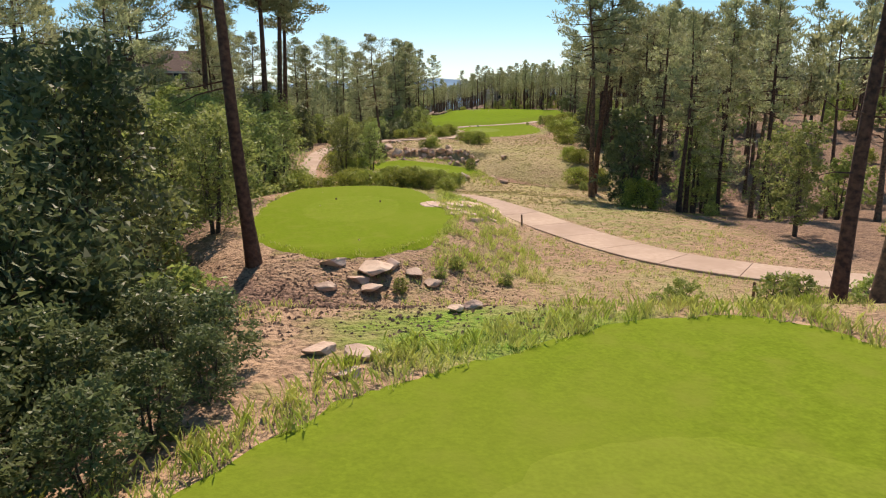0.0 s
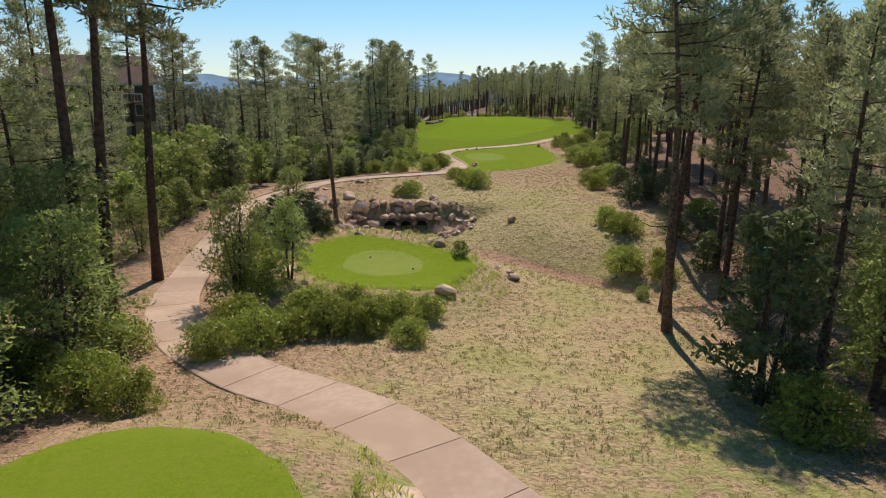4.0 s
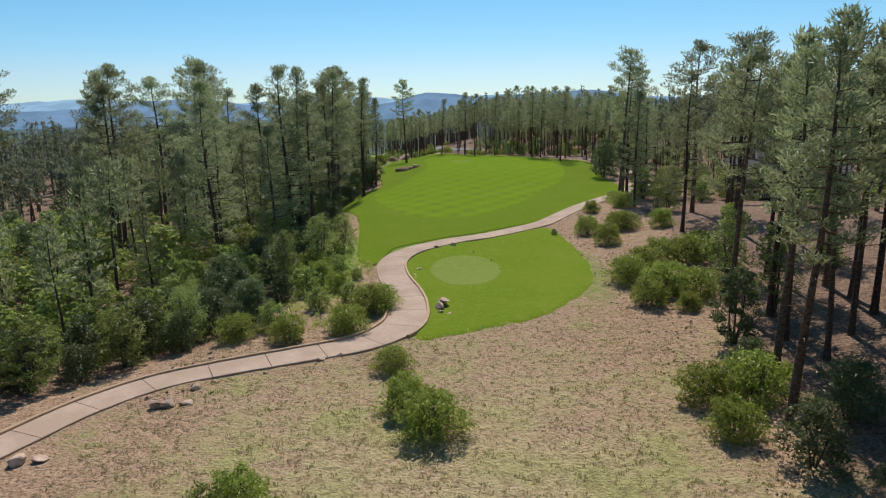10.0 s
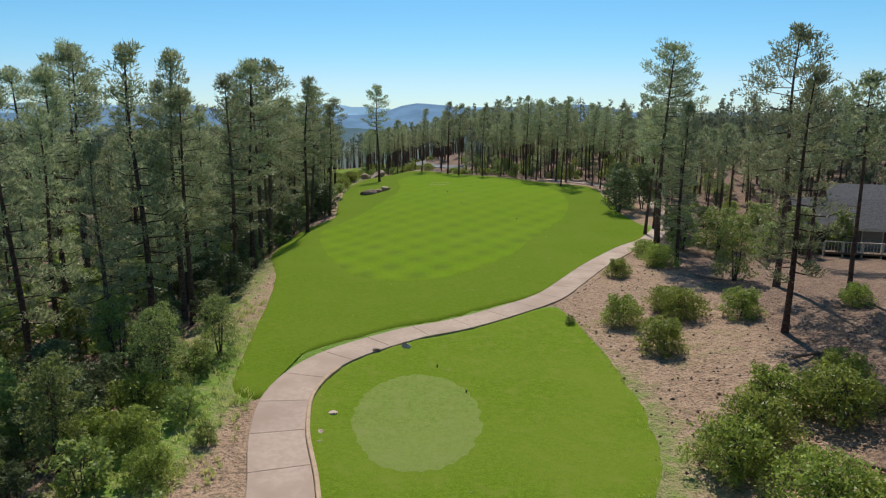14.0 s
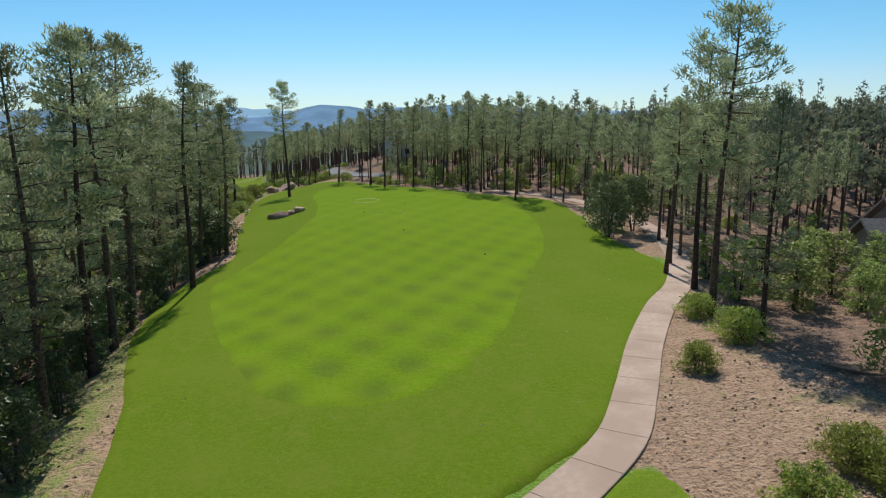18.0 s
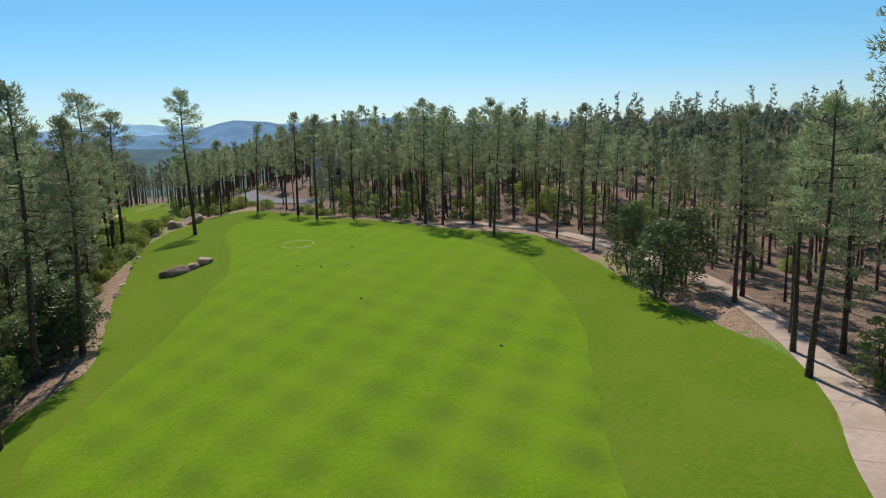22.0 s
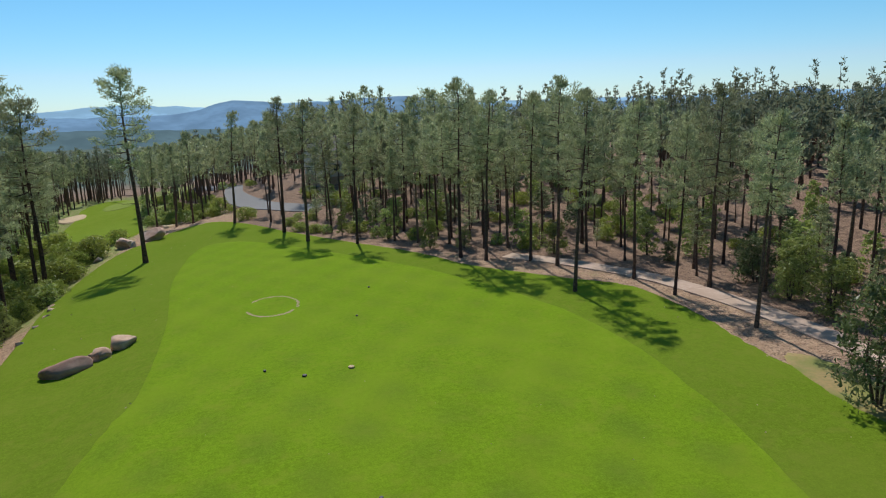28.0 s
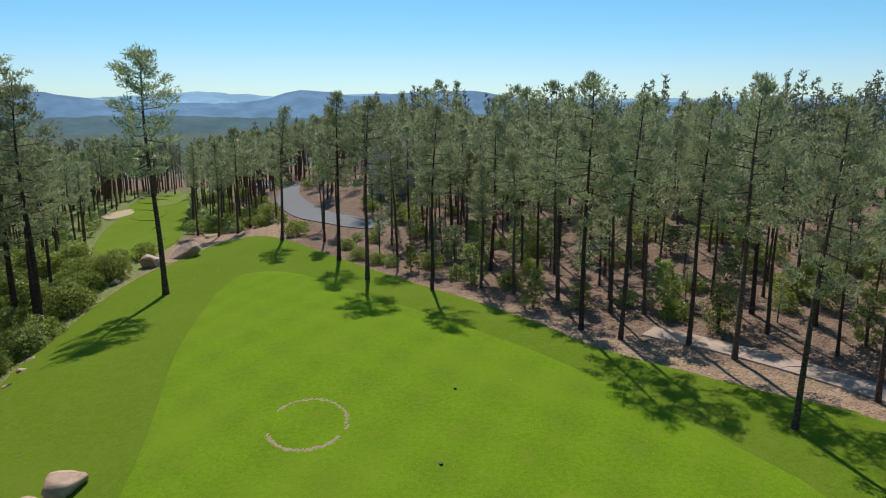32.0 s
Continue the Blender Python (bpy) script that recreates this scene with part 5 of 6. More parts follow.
def rock(x, y, size, dz=0.0, label="weathered pink granite boulder on dry ground", group="boulders", stretch=(1, 1, 1)):
    count[0] += 1
    ob = put("boulder", ROCKS[count[0] % 8], None, label, "rock", group)
    a = (x * 91 + y * 47 + count[0] * 67) % 360
    ob.matrix_basis = pose(x, y, height(x, y) + size * 0.28 * stretch[2] + dz, (a * 3) % 24 - 12, (a * 7) % 24 - 12, a) @ Matrix.Diagonal((size * stretch[0], size * stretch[1], size * stretch[2], 1))
    return ob

# culvert under the embankment, with its rock facing
def culvert(x, y):
    n, r, ln = 20, 0.50, 0.55
    z = height(x, y - 0.9) + r * 0.95
    root = tagged(new("culvert_pipe"), "round culvert pipe set in a rock facing, its inner shade painted black", "pipe", "culvert pipes")
    root.matrix_basis = pose(x, y - 0.98, z)
    vs, fs = [], []
    for rad, d in ((r, ln), (r, 0), (r + 0.05, 0), (r + 0.05, ln)):
        for k in range(n):
            a = 2 * math.pi * k / n
            vs.append((rad * math.cos(a), d, rad * math.sin(a)))
    for i in range(3):
        for k in range(n):
            k2 = (k + 1) % n
            fs.append((i * n + k, i * n + k2, (i + 1) * n + k2, (i + 1) * n + k))
    # cap close behind the mouth, painted black as the shaded depth
    fs.append(tuple(range(n)))
    put("pipe", mesh_of("pipe", vs, fs, M_PIPE_SHADE), root)
    vs, fs = [], []
    for rad, d in ((r + 0.002, -0.03), (r + 0.085, -0.03), (r + 0.085, 0.12), (r + 0.002, 0.12)):
        for k in range(n):
            a = 2 * math.pi * k / n
            vs.append((rad * math.cos(a), d, rad * math.sin(a)))
    for i in range(4):
        for k in range(n):
            k2 = (k + 1) % n
            j = (i + 1) % 4
            fs.append((i * n + k, i * n + k2, j * n + k2, j * n + k))
    put("rim", mesh_of("rim", vs, fs, M_STEEL), root, "rusty rim")
for x in (-1.95, -0.55, 0.85):
    culvert(x, 87.4)
FACING = "weathered pink granite boulder in the culvert's rock facing"
# the large boulders, tier by tier from the crest down to the wings beside the pipes
UPPER = ((-6.0, 90.6, 1.0), (-3.8, 89.3, 0.6), (-7.2, 88.5, 0.75), (-4.8, 87.9, 1.0), (-2.6, 88.3, 0.62), (-1.2, 88.2, 0.75), (-0.3, 88.1, 0.56), (0.9, 88.2, 0.9), (1.8, 90.1, 0.75), (2.1, 89.4, 0.5), (1.9, 88.0, 0.65), (-0.2, 87.8, 0.8), (1.2, 87.8, 0.56), (1.9, 87.5, 0.56), (-1.3, 87.7, 0.6), (-4.8, 87.2, 0.9), (-5.9, 87.0, 0.6), (-3.4, 86.9, 0.9), (-5.3, 86.2, 0.75))
LOWER = ((-6.4, 85.5, 0.46), (-5.5, 84.9, 0.68), (-4.8, 85.7, 0.62), (-4.1, 86.2, 0.56), (-3.4, 85.7, 0.8), (-2.85, 86.5, 0.5), (2.3, 87.3, 0.55), (2.9, 86.9, 0.70), (2.3, 86.1, 0.85), (3.2, 85.7, 0.85), (4.3, 85.1, 0.8), (4.9, 86.6, 0.6), (4.5, 86.0, 0.45), (-4.6, 84.2, 0.7), (-5.9, 83.9, 0.55), (-3.9, 85.0, 0.6), (3.8, 86.3, 0.54), (1.75, 86.4, 0.5), (5.3, 85.6, 0.4), (3.6, 87.3, 0.6), (4.3, 87.1, 0.6), (2.9, 88.0, 0.6), (4.9, 87.5, 0.5), (5.5, 86.8, 0.5), (3.5, 88.2, 0.45))
for x, y, d in UPPER + LOWER:
    rock(x, y, d * 0.80, -0.05, FACING, "rock facing")
# stones over and between the pipes
for x, d in ((-2.5, 0.46), (-1.95, 0.52), (-1.3, 0.44), (-0.6, 0.5), (0.1, 0.44), (0.85, 0.58), (1.5, 0.5)):
    ob = rock(x, 87.0, d, 0.0, FACING, "rock facing")
    ob.location.z = height(x, 86.3) + 1.08 + 0.3 * d
for x in (-1.25, 0.15):
    for dz, d in ((0.0, 0.34), (0.42, 0.36)):
        rock(x + 0.04, 86.55 + dz * 0.3, d, dz, FACING, "rock facing")
rnd = random.Random(4)
for x, y in [(rnd.uniform(-6.2, 5.2), rnd.uniform(84.0, 88.6)) for _ in range(70)]:
    if not (-2.7 < x < 1.6 and y < 87.4):
        rock(x, y, rnd.uniform(0.16, 0.34), 0.0, FACING, "rock facing")
rock(-9.5, 87.4, 1.3, -0.1, "large flat granite slab beside the pine", "rock facing", (1.25, 0.7, 0.6))
rock(-8.5, 88.4, 0.95, 0.0, "large flat granite slab beside the pine", "rock facing", (1.0, 0.8, 0.9))
rock(-8.9, 89.6, 0.6, -0.05, FACING, "rock facing")
# boulders by the tees and the creek
for x, y, s in ((7.2, 69.2, 0.55), (2.8, 61.2, 0.65), (8.5, 83.0, 0.5), (2.6, 72.4, 0.6), (1.9, 72.9, 0.45), (6.2, 70.9, 0.4), (7.2, 70.8, 0.35), (4.9, 122.6, 0.22), (5.2, 124.3, 0.25), (5.0, 121.9, 0.18), (-6.5, 100.2, 0.4), (-5.9, 100.3, 0.45), (-5.2, 100.5, 0.32), (-5.4, 102.3, 0.32), (-10.0, 95.4, 0.42), (-9.2, 95.6, 0.34), (0.2, 105.6, 0.3), (1.2, 106.0, 0.28), (6.6, 132.0, 0.3), (8.2, 132.6, 0.4), (-3.2, 73.9, 0.4)):
    rock(x, y, s, -0.05)
for x, y, d, dz in ((6.9, 114.9, 0.5, 0.1), (6.8, 114.1, 0.46, 0.05), (7.05, 114.6, 0.4, 0.32), (6.75, 113.2, 0.26, 0.0)):
    rock(x, y, d, dz, "pink boulder in a small pile on the forward tee", "tee boulders", (1.1, 0.75, 0.8))
SLAB_SPOTS = ((-3.2, 23.2, 0.66, 10), (-1.9, 22.9, 0.98, -10), (-1.2, 23.5, 0.66, 60), (-0.5, 23.1, 0.6, 100), (-2.2, 22.2, 0.55, 0), (-1.9, 21.7, 0.6, 20), (-3.2, 21.6, 0.56, -20), (0.2, 22.8, 0.48, 40), (-1.5, 10.4, 0.42, 30), (-0.9, 10.2, 0.5, 35), (1.3, 13.2, 0.36, 0), (0.8, 12.8, 0.3, 60), (5.1, 16.2, 0.42, 10), (6.3, 16.9, 0.48, 80), (7.5, 17.2, 0.38, 20), (8.5, 17.2, 0.28, 50), (-0.9, 9.4, 0.3, 20), (6.6, 17.6, 0.3, 0), (7.4, 113.0, 0.3, 40))
SLABS = [rock_mesh("boulder", 60 + i, M_FLAG, 0.6, 0.34, 0.62, False) for i in range(4)]
for i, (x, y, r, turn) in enumerate(SLAB_SPOTS):
    ob = put("boulder", SLABS[i % 4], None, "angular pale pink boulder at the tee's edge", "rock", "tee boulders")
    ob.matrix_basis = pose(x, y, height(x, y) + 0.16 * r, (i * 37) % 20 - 4, (i * 23) % 16 - 8, turn) @ Matrix.Diagonal((r, r * 0.72, r * 0.62, 1))
TURF_ROCKS = [rock_mesh("boulder", 80 + i, M_BOULDER, 0.7, 0.55, 0.85) for i in range(3)]
for i, (x, y, r, f, turn) in enumerate(((-0.1, 211.4, 1.15, 1.35, 30), (1.5, 212.9, 0.75, 1, 80), (2.5, 214.0, 0.95, 1.05, 10), (1.1, 213.6, 0.55, 1, 50))):
    ob = put("boulder", TURF_ROCKS[i % 3], None, "rounded reddish-brown boulder standing on the fairway", "rock", "fairway boulders")
    ob.matrix_basis = pose(x, y, height(x, y) + 0.3 * r, 4, -5, turn) @ Matrix.Diagonal((r * f, r * 0.85, r * 0.95, 1))
for x, y, s in ((-2.1, 268.5, 1.9), (-4.9, 264.5, 1.4), (-4.2, 264.2, 0.9), (-7.4, 259.2, 0.7), (-9.2, 255.5, 0.6), (-3.0, 271, 1.0), (-5.8, 230, 0.4), (-6.4, 233.5, 0.45), (-7.2, 237, 0.4), (-5.6, 226, 0.35), (-5.3, 221, 0.4), (-7.9, 243, 0.5), (-3.9, 199.8, 0.4), (-4.4, 206.4, 0.45), (-4.8, 212, 0.4)):
    rock(x, y, s, -0.1, "rounded granite boulder at the fairway's edge", "edge boulders")

# flagstone steps from the path up to the middle tee
def flagstone(x, y, half_w, half_l, turn, seed, tilt=0.0, lift=0.0):
    """A split slab, rounded at its far end, ragged at the near one, laid like a scale over its neighbour."""
    rnd = random.Random(seed)
    ring = []
    for k in range(14):
        a = 2 * math.pi * k / 14
        c, q = math.cos(a), math.sin(a)
        r = (abs(c) ** 2.6 + abs(q) ** 2.6) ** (-1 / 2.6) * rnd.uniform(0.88, 1.08)
        ring.append((half_w * r * c * (1.0 - 0.15 * q), half_l * r * q))
    n = len(ring)
    vs = [(a * 0.95, b * 0.96, 0.06 + rnd.uniform(-0.008, 0.008)) for a, b in ring] + [(a, b, 0.035) for a, b in ring] + [(a * 0.98, b * 0.98, -0.14) for a, b in ring]
    fs = [tuple(range(n))]
    for i in (0, 1):
        for k in range(n):
            k2 = (k + 1) % n
            fs.append((i * n + k, (i + 1) * n + k, (i + 1) * n + k2, i * n + k2))
    ob = put("flagstone", mesh_of("flagstone", vs, fs, M_FLAG), None, "flat pink flagstone overlapping its neighbour in a stepped walk", "paving stone", "flagstone steps")
    hx = (height(x + 0.4, y) - height(x - 0.4, y)) / 0.8
    ob.matrix_basis = pose(x, y, height(x, y) + 0.005 + lift, 0, math.degrees(-math.atan(hx)) * 0.7 + tilt, turn)
for i in range(13):
    u = i / 12
    flagstone(0.05 + 3.5 * u, 34.75 + 0.95 * u + 0.22 * math.sin(2.2 * i), 0.36 + (0.14 if i < 3 else 0.05 * (i % 2)), 0.86 - 0.2 * math.sin(math.pi * min(1, 1.3 * u)) + 0.06 * (i % 3), 12 - 24 * u + 9 * math.sin(i * 1.9), 100 + i, 3.5, 0.016 * (i % 3) + 0.01)
for i, (x, y, w, l, turn) in enumerate(((1.3, 33.4, 0.22, 0.55, 40), (1.35, 32.2, 0.3, 0.4, 20), (1.95, 32.3, 0.34, 0.62, 25), (3.0, 33.7, 0.26, 0.6, 30), (2.7, 32.4, 0.25, 0.35, 60), (3.2, 32.6, 0.2, 0.3, 10), (2.1, 31.2, 0.3, 0.45, 50), (1.6, 40.9, 0.62, 0.34, 5), (2.2, 39.2, 0.34, 0.5, 20), (1.2, 40.4, 0.3, 0.3, 40), (2.5, 31.6, 0.2, 0.25, 0))):
    flagstone(x, y, w, l, turn, 130 + i)
for i, (x, y) in enumerate(((-6.4, 64.6), (-7.2, 64.45), (-8.0, 64.5), (-8.8, 64.55), (-9.6, 64.7), (-10.3, 65.0))):
    flagstone(x, y, 0.48, 0.7, 10 * math.sin(i * 2.0), 150 + i, 2.0, 0.012 * (i % 2))
patch("walk_sand", [(3.75, 35.0), (3.9, 36.6), (4.35, 36.9), (4.9, 35.6), (4.75, 34.8), (4.2, 34.7)], 0.05, M_SAND, "packed tan sand between the flagstone walk and the path", 5)

# ---- small things on the grass ----
def post(x, y, h, r, material, label, name="marker_post", category="post"):
    vs, fs = [], []
    tube(vs, fs, [(0, 0, -0.2), (0, 0, h - 0.03), (0, 0, h)], [r, r, r * 0.6], 8)
    fs.append(tuple(range(16, 24)))
    ob = put(name, mesh_of(name, vs, fs, material), None, label, category)
    ob.matrix_basis = pose(x, y, height(x, y), 3, -2, 0)
post(5.0, 35.3, 0.62, 0.045, M_WOOD, "short dark wooden post beside the cart path")
post(11.4, 21.8, 0.7, 0.05, M_WOOD, "short dark wooden post beside the cart path")
def disc(name, x, y, r, h, material, label, category, group):
    vs, fs = [], []
    tube(vs, fs, [(0, 0, -0.05), (0, 0, h * 0.7), (0, 0, h)], [r, r, r * 0.85], 14)
    fs.append(tuple(range(28, 42)))
    ob = put(name, mesh_of(name, vs, fs, material), None, label, category, group)
    ob.matrix_basis = pose(x, y, height(x, y) + 0.15)
for x, y in ((17.0, 211.3), (19, 218.2), (11, 203.7), (14.5, 190.5), (20.5, 178)):
    disc("sprinkler_head", x, y, 0.08, 0.03, M_DARK, "small dark sprinkler head in the fairway turf", "sprinkler", "sprinkler heads")
disc("yardage_plate", 15.3, 202.5, 0.16, 0.03, M_SAND, "pale round yardage plate in the fairway turf", "marker", "")
disc("drain_cover", 12.9, 202.2, 0.12, 0.03, M_DARK, "small dark drain cover in the fairway turf", "drain", "")
for x, y in ((-5.1, 36.4), (-2.6, 35.4), (0.9, 66), (-1.9, 68.4), (11.2, 126.4), (9.9, 129.6)):
    disc("tee_marker", x, y, 0.045, 0.05, M_WOOD, "small dark tee marker on short turf", "marker", "tee markers")

def soil_ring():
    """A broken ring of bare soil crumbs round a repaired patch of turf."""
    rnd = random.Random(2)
    vs, fs = [], []
    for i in range(260):
        a = 2 * math.pi * i / 260
        if noise.noise((math.cos(a) * 1.7, math.sin(a) * 1.7, 5)) < (-0.25 if math.sin(a) < -0.1 else -0.04):
            continue
        for _ in range(2 if math.sin(a) < -0.3 else 1):
            k = 1 + rnd.gauss(0, 0.025)
            x, y = 11.9 + 1.75 * k * math.cos(a), 216 + 2.45 * k * math.sin(a)
            z, r, t, b = height(x, y) + 0.1, rnd.uniform(0.03, 0.075), rnd.uniform(0, 6.28), len(vs)
            for q in range(6):
                f = r * rnd.uniform(0.7, 1.3)
                vs.append((x + f * math.cos(t + q * 1.047), y + f * math.sin(t + q * 1.047), z))
            vs.append((x, y, z + r * 0.5))
            fs += [(b + q, b + (q + 1) % 6, b + 6) for q in range(6)]
    put("soil_ring", mesh_of("soil_ring", vs, fs, M_KERB), None, "broken ring of bare pale soil in the fairway", "turf repair", kind="stuff")
soil_ring()

M_BLEACHED = mat("bleached_wood", (0.62, 0.56, 0.47), (0.48, 0.42, 0.34), 8.0, bump=0.3)
def log(x, y, ln, r, turn, tilt=0):
    vs, fs = [], []
    tube(vs, fs, [(-ln / 2, 0, 0), (0, 0.08 * ln, 0.02), (ln / 2, 0, 0)], [r, r * 0.85, r * 0.6], 8)
    fs += [tuple(range(7, -1, -1)), tuple(range(16, 24))]
    ob = put("fallen_log", mesh_of("fallen_log", vs, fs, M_BLEACHED if r < 0.06 else M_WOOD), None, "thin bleached fallen branch by the culvert" if r < 0.06 else "dry fallen log on the ground", "log", "fallen logs")
    ob.matrix_basis = pose(x, y, height(x, y) + r * 0.8, 0, tilt, turn)
for x, y, ln, r, a in ((-0.5, 84.6, 1.9, 0.05, 80), (0.1, 84.3, 1.6, 0.05, 115), (2.0, 84.4, 1.2, 0.05, 120), (26, 118, 3, 0.12, 150), (24, 106, 2.4, 0.09, 30), (-9, 141, 3, 0.12, 60), (-12, 128, 4, 0.13, 20), (29, 128, 3.2, 0.1, 10), (-10, 14, 3, 0.1, 70), (31, 146, 2.6, 0.1, 130), (-8, 172, 3, 0.12, 100), (18.5, 60, 2.4, 0.1, 40)):
    log(x, y, ln, r, a)

# ---- houses ----
def house(x, y, z, turn, w, d, wall_h, rise, wall, roof, label, deck=True, chimney=True):
    """Gabled house: walls, two roof slopes with eaves, gables, windows, door, chimney, railed deck."""
    root = tagged(new("house"), label, "house")
    root.matrix_basis = pose(x, y, z, 0, 0, turn)
    t = 0.25
    box_part("wall", root, wall, (0, -d / 2, wall_h / 2, w, t, wall_h), label="front wall")
    box_part("wall", root, wall, (0, d / 2, wall_h / 2, w, t, wall_h))
    for s in (-1, 1):
        box_part("wall", root, wall, (s * w / 2, 0, wall_h / 2, t, d + t, wall_h))
        e = d / 2 + 0.02
        vs = [(s * w / 2 - t / 2, -e, wall_h), (s * w / 2 - t / 2, e, wall_h), (s * w / 2 - t / 2, 0, wall_h + rise), (s * w / 2 + t / 2, -e, wall_h), (s * w / 2 + t / 2, e, wall_h), (s * w / 2 + t / 2, 0, wall_h + rise)]
        put("gable", mesh_of("gable", vs, [(0, 1, 2), (5, 4, 3), (0, 2, 5, 3), (1, 4, 5, 2), (0, 3, 4, 1)], wall), root)
    over = 0.8
    k = (d / 2 + over) / (d / 2)
    for s in (-1, 1):
        a, b = (s * (d / 2 + over), wall_h + rise - rise * k), (0, wall_h + rise)
        vs = []
        for xx in (-w / 2 - over, w / 2 + over):
            for (yy, zz), up in ((a, 0.05), (b, 0.05), (b, 0.27), (a, 0.27)):
                vs.append((xx, yy, zz + up))
        f = [(0, 1, 2, 3), (7, 6, 5, 4), (3, 2, 6, 7), (0, 4, 5, 1), (0, 3, 7, 4), (1, 5, 6, 2)]
        put("roof", mesh_of("roof", vs, f if s > 0 else [q[::-1] for q in f], roof), root, "shingled roof slope")
        box_part("fascia", root, M_TRIM, (0, a[0], a[1] + 0.12, w + 2 * over + 0.04, 0.06, 0.26))
    cols = max(2, int(w / 3))
    for s in (-1, 1):
        for lv in range(max(1, int(wall_h / 2.4))):
            for c in range(cols):
                px = -w / 2 + w * (c + 0.5) / cols
                pz = 1.5 + lv * 2.6
                win = box_part("window", root, M_TRIM, (px - 0.62, s * (d / 2 + 0.14), pz, 0.1, 0.08, 1.4), (px + 0.62, s * (d / 2 + 0.14), pz, 0.1, 0.08, 1.4), (px, s * (d / 2 + 0.14), pz - 0.7, 1.34, 0.08, 0.1), (px, s * (d / 2 + 0.14), pz + 0.7, 1.34, 0.08, 0.1), label="pale window frame")
                box_part("pane", win, M_PANE, (px, s * (d / 2 + 0.13), pz, 1.16, 0.03, 1.32))
    for s in (-1, 1):
        win = box_part("window", root, M_TRIM, (s * (w / 2 + 0.14), -0.62, 1.5, 0.08, 0.1, 1.4), (s * (w / 2 + 0.14), 0.62, 1.5, 0.08, 0.1, 1.4), (s * (w / 2 + 0.14), 0, 0.8, 0.08, 1.34, 0.1), (s * (w / 2 + 0.14), 0, 2.2, 0.08, 1.34, 0.1), label="pale window frame")
        box_part("pane", win, M_PANE, (s * (w / 2 + 0.13), 0, 1.5, 0.03, 1.16, 1.32))
    if chimney:
        box_part("chimney", root, wall, (w * 0.2, 0.6, wall_h + rise + 0.2, 0.9, 0.9, 2.0), (w * 0.2, 0.6, wall_h + rise + 1.2, 1.1, 1.1, 0.15))
    if deck:
        dz = wall_h - 2.5 if wall_h > 4 else 0.4
        box_part("deck", root, M_WOOD, (0, -d / 2 - 1.7, dz, w * 0.7, 3.1, 0.18))
        for px in np.linspace(-w * 0.35, w * 0.35, 5):
            box_part("deck_post", root, M_TRIM, (px, -d / 2 - 3.15, (dz + 1.0) / 2 - 0.8, 0.14, 0.14, dz + 2.6))
        box_part("handrail", root, M_TRIM, (0, -d / 2 - 3.15, dz + 1.05, w * 0.7, 0.12, 0.08))
        for px in np.linspace(-w * 0.34, w * 0.34, 24):
            box_part("baluster", root, M_TRIM, (px, -d / 2 - 3.15, dz + 0.55, 0.04, 0.04, 0.95))
    box_part("foundation", root, M_KERB, (0, 0, -1.2, w + 0.1, d + 0.1, 2.4))
    return root
house(-42.5, 116.5, 6.0, 35, 13, 10, 5.0, 3.0, M_WALL, M_BROWNROOF, "brown two-storey house with a railed deck among oaks")
house(51.5, 162.5, 1.0, -19, 9, 6.4, 2.7, 1.9, M_GREYWALL, M_ROOF, "low grey house with a shingled gable roof and a railed deck", True, False)
house(58.2, 167.2, 1.2, -19, 10, 8, 3.0, 2.3, M_GREYWALL, M_ROOF, "grey house wing with a taller shingled roof", False, False)
house(29, 294, height(29, 294) + 0.3, 20, 13, 9, 4.6, 2.0, M_TRIM, M_ROOF, "pale house glimpsed behind the pine trunks", False)

# ---- grass and clods ----
def tufts(name, spots, blades, lo, hi, width, material, label, seed):
    rng = np.random.default_rng(seed)
    P = np.array([(x, y, height(x, y) + 0.01) for x, y in spots])
    C = np.repeat(P, blades, 0)
    C[:, :2] += rng.normal(0, 0.07, (len(C), 2))
    A = rng.uniform(0, 6.28, len(C))
    L = rng.uniform(lo, hi, len(C))
    out = np.stack([np.cos(A), np.sin(A), np.zeros(len(C))], -1)
    side = np.stack([-np.sin(A), np.cos(A), np.zeros(len(C))], -1) * width
    up = np.array([0, 0, 1.0])
    bend = rng.uniform(0.15, 0.6, (len(C), 1))
    M = C + up * (L * 0.6)[:, None] + out * bend * (L * 0.4)[:, None]
    T = C + up * (L * 0.95)[:, None] + out * bend * (L * 1.1)[:, None]
    V = np.stack([C - side, C + side, M + side * 0.8, T, M - side * 0.8], 1).reshape(-1, 3)
    put(name, np_mesh(name, V, np.arange(len(V)).reshape(-1, 5), material), None, label, "grass", kind="stuff")
def spots(count, x0, x1, y0, y1, keep, seed):
    rnd, out, tries = random.Random(seed), [], 0
    while len(out) < count and tries < count * 30:
        tries += 1
        x, y = rnd.uniform(x0, x1), rnd.uniform(y0, y1)
        if keep(x, y) and to_path(x, y) > 1.4 and not any(inside(x, y, o) for o in TEES.values()) and not inside(x, y, FAIRWAY):
            out.append((x, y))
    return out
def beyond(x, y, poly):
    """Distance to the nearest edge of an outline."""
    best = 1e9
    for (x1, y1), (x2, y2) in zip(poly, poly[1:] + poly[:1]):
        d = (x2 - x1) ** 2 + (y2 - y1) ** 2
        t = min(1, max(0, ((x - x1) * (x2 - x1) + (y - y1) * (y2 - y1)) / d))
        best = min(best, math.hypot(x - x1 - t * (x2 - x1), y - y1 - t * (y2 - y1)))
    return best
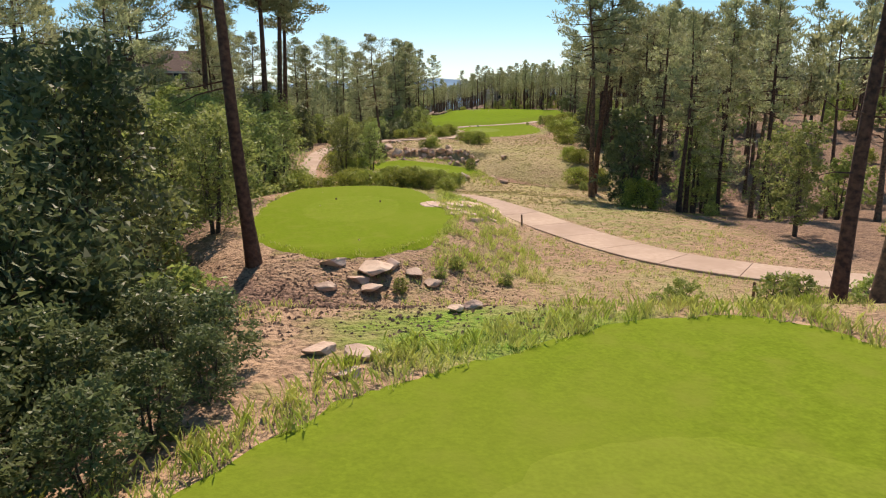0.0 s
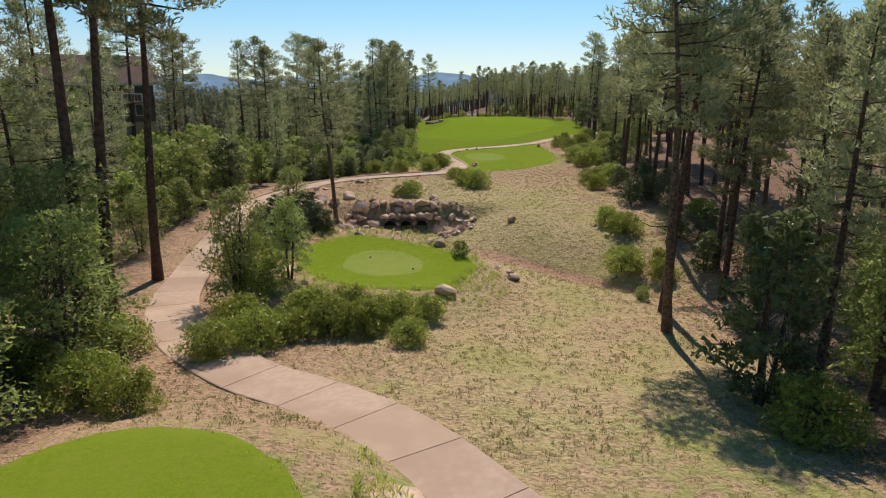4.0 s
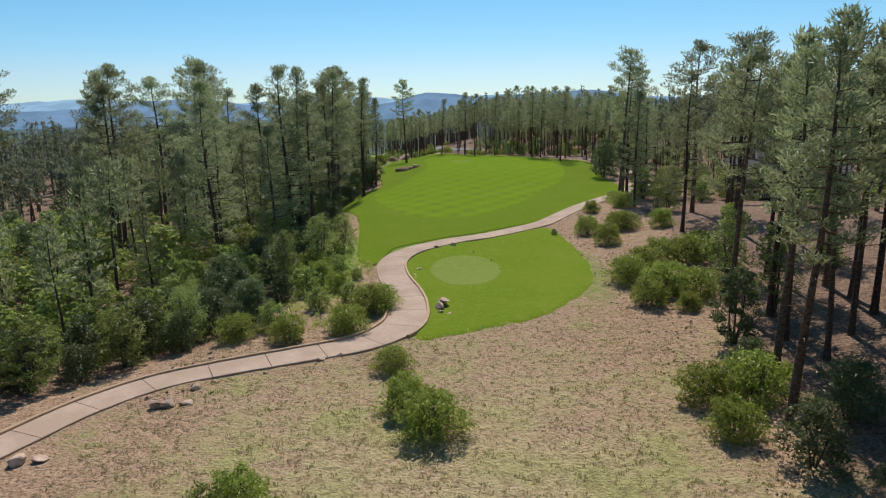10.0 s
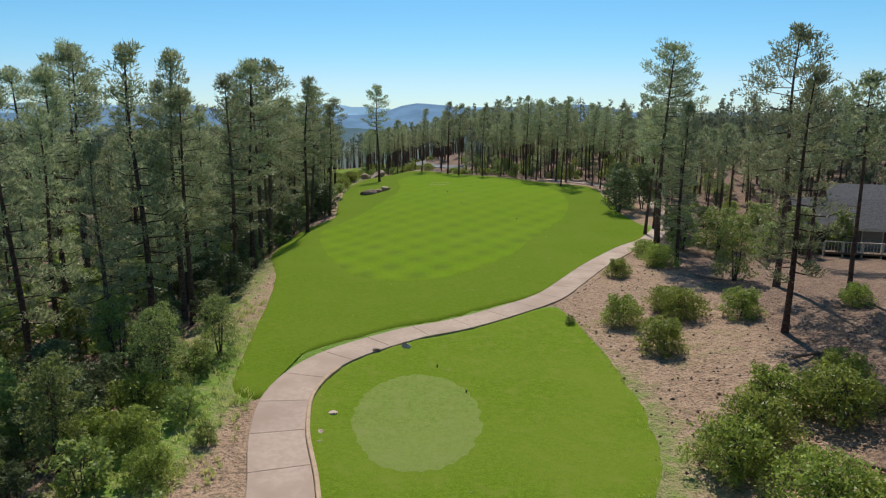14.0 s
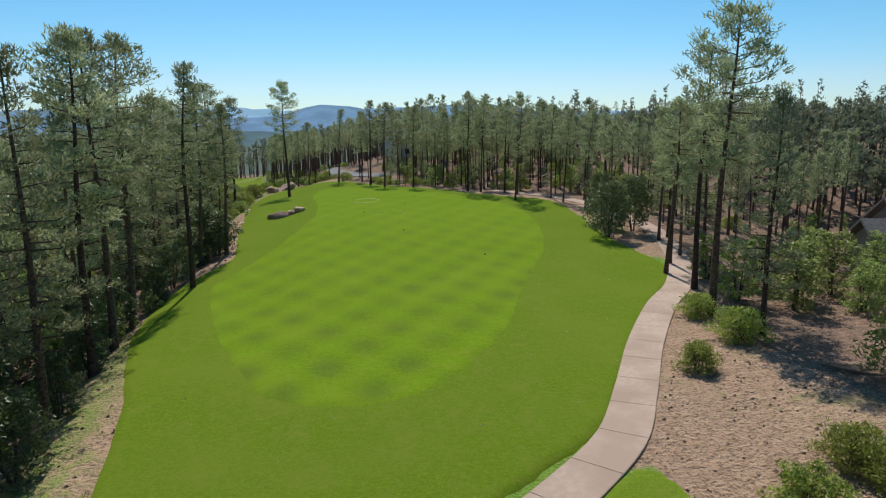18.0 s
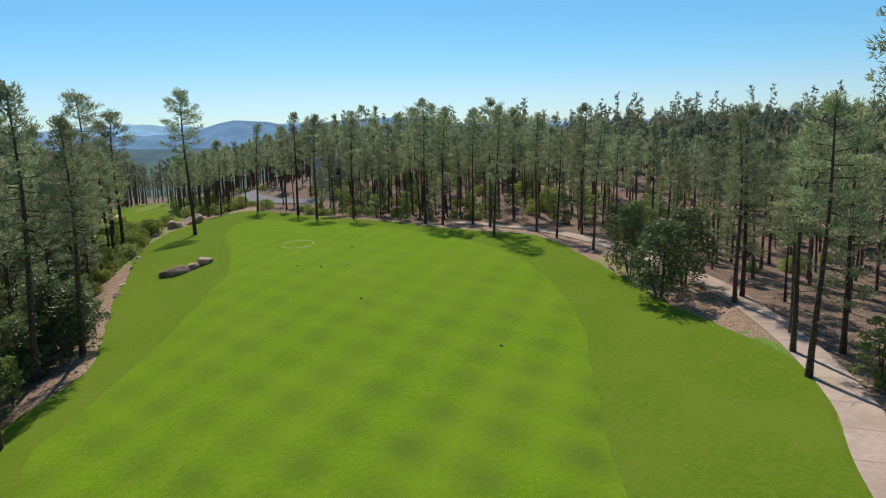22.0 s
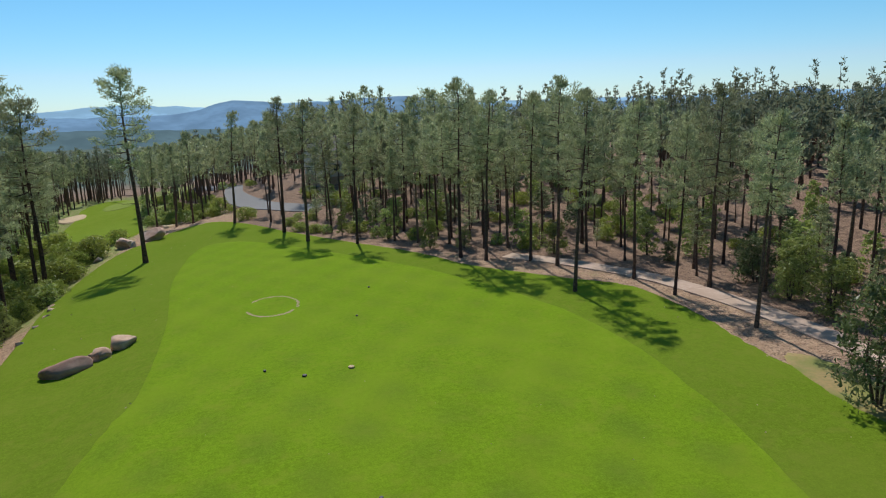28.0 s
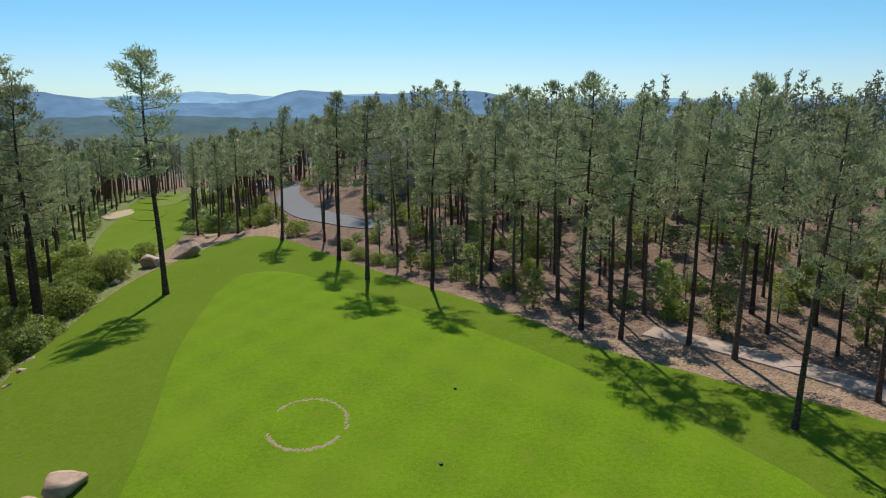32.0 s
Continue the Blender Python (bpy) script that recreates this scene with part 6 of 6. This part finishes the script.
tufts("tall_grass", spots(620, -4.5, 10, 4, 16, lambda x, y: beyond(x, y, TEES["tee_back"]) < 1.1 + 1.6 * max(0.0, noise.noise((x * 0.8, y * 0.8, 1))), 1), 9, 0.08, 0.36, 0.0045, M_BLADE, "tall yellow-green grass along the tee's edge", 1)
tufts("fringe_grass", spots(900, -9, 20, 20, 142, lambda x, y: min(beyond(x, y, TEES[k]) for k in ("tee_middle", "tee_front", "tee_forward")) < 0.35 + 0.5 * max(0.0, noise.noise((x * 0.9, y * 0.9, 7))), 8), 7, 0.05, 0.2, 0.007, M_BLADE, "ragged green fringe round the tees", 8)
tufts("bank_grass", spots(560, 0, 6, 24, 44, lambda x, y: 0.4 < x < 5.2 - 0.1 * (y - 24) and noise.noise((x * 0.8, y * 0.8, 2)) > -0.15, 2), 12, 0.10, 0.32, 0.009, M_BLADE, "loose green grass on the tee's bank", 2)
tufts("tee_grass", spots(300, -9, 8, 56, 78, lambda x, y: ((x + 1) / 7.0) ** 2 + ((y - 67) / 8.4) ** 2 < 1.15, 3), 12, 0.12, 0.36, 0.008, M_BLADE, "loose green grass round the tee", 3)
tufts("ravine_grass", spots(620, -6, 2, 110, 142, lambda x, y: -4.8 < x < 1.6, 5), 10, 0.12, 0.36, 0.011, M_BLADE, "loose green grass beside the path", 5)
def meadow(k, lo):
    return lambda x, y: noise.noise((x * 0.25, y * 0.25, k)) + 0.5 * noise.noise((x * 1.1, y * 1.1, k)) > lo and x > np.interp(y, LEFT_Y, LEFT_X)
tufts("straw_grass", spots(8500, -8, 22, 44, 114, meadow(0, -0.45), 4), 7, 0.03, 0.095, 0.02, M_DRYBLADE, "straw-coloured tussocks on the open slope", 4)
tufts("green_tussocks", spots(3400, -8, 20, 44, 108, meadow(6, -0.1), 14), 7, 0.03, 0.10, 0.02, M_TUSSOCK, "low olive-green tussocks on the open slope", 14)
tufts("dry_tussocks", spots(3600, -4, 18, 12, 46, meadow(3, -0.3), 15), 7, 0.02, 0.07, 0.014, M_TUSSOCK, "small olive-green tussocks between the tees", 15)
tufts("slope_grass", spots(1000, -4, 15, 12, 34, lambda x, y: noise.noise((x * 0.45, y * 0.45, 3)) > 0.05 - 0.02 * x, 6), 8, 0.05, 0.24, 0.006, M_BLADE, "thin green grass on the slope between tees", 6)
def clods(name, count, x0, x1, y0, y1, lo, hi, material, label, seed, keep):
    rnd = random.Random(seed)
    vs, fs = [], []
    for _ in range(count):
        x, y = rnd.uniform(x0, x1), rnd.uniform(y0, y1)
        if not keep(x, y):
            continue
        s, z, i = rnd.uniform(lo, hi), height(x, y) + (0.07 if material is M_SAND else 0), len(vs)
        for dx, dy, dz in ((1, 0, 0), (0.2, 1, 0), (-1, 0.3, 0), (-0.2, -1, 0), (0.1, 0, 0.9), (0, 0, -0.5)):
            vs.append((x + s * (dx + rnd.uniform(-0.3, 0.3)), y + s * (dy + rnd.uniform(-0.3, 0.3)), z + s * dz))
        for a, b, c in ((0, 1, 4), (1, 2, 4), (2, 3, 4), (3, 0, 4), (1, 0, 5), (2, 1, 5), (3, 2, 5), (0, 3, 5)):
            fs.append((i + a, i + b, i + c))
    put(name, mesh_of(name, vs, fs, material), None, label, "stones", kind="stuff")
def bare(x, y):
    return to_path(x, y) > 1.3 and not any(inside(x, y, o) for o in TEES.values()) and not inside(x, y, FAIRWAY)
clods("dark_clods", 5200, -9, 3.5, 11, 24, 0.015, 0.055, M_CLOD, "dark clods and cones on the bare slope", 1, bare)
clods("creek_stones", 700, -4, 20, 66, 82, 0.03, 0.10, M_ROCK, "small pale stones along the dry creek", 2, lambda x, y: abs(y - np.interp(x, (-2, 3, 8, 13, 17, 30), (80, 79.5, 76.8, 72.8, 68.9, 58))) < 1.6)
clods("forest_litter", 2600, 18, 34, 60, 165, 0.03, 0.11, M_CLOD, "cones and clods on the bare earth by the pines", 3, bare)
clods("ravine_litter", 1200, -16, -2, 100, 200, 0.04, 0.14, M_CLOD, "stones and clods on the ravine slope", 4, bare)
clods("divot_sand", 420, -8, 36, -6, 262, 0.03, 0.07, M_SAND, "small pale divots and leaves on the turf", 5, lambda x, y: inside(x, y, FAIRWAY) or any(inside(x, y, o) for o in TEES.values()))
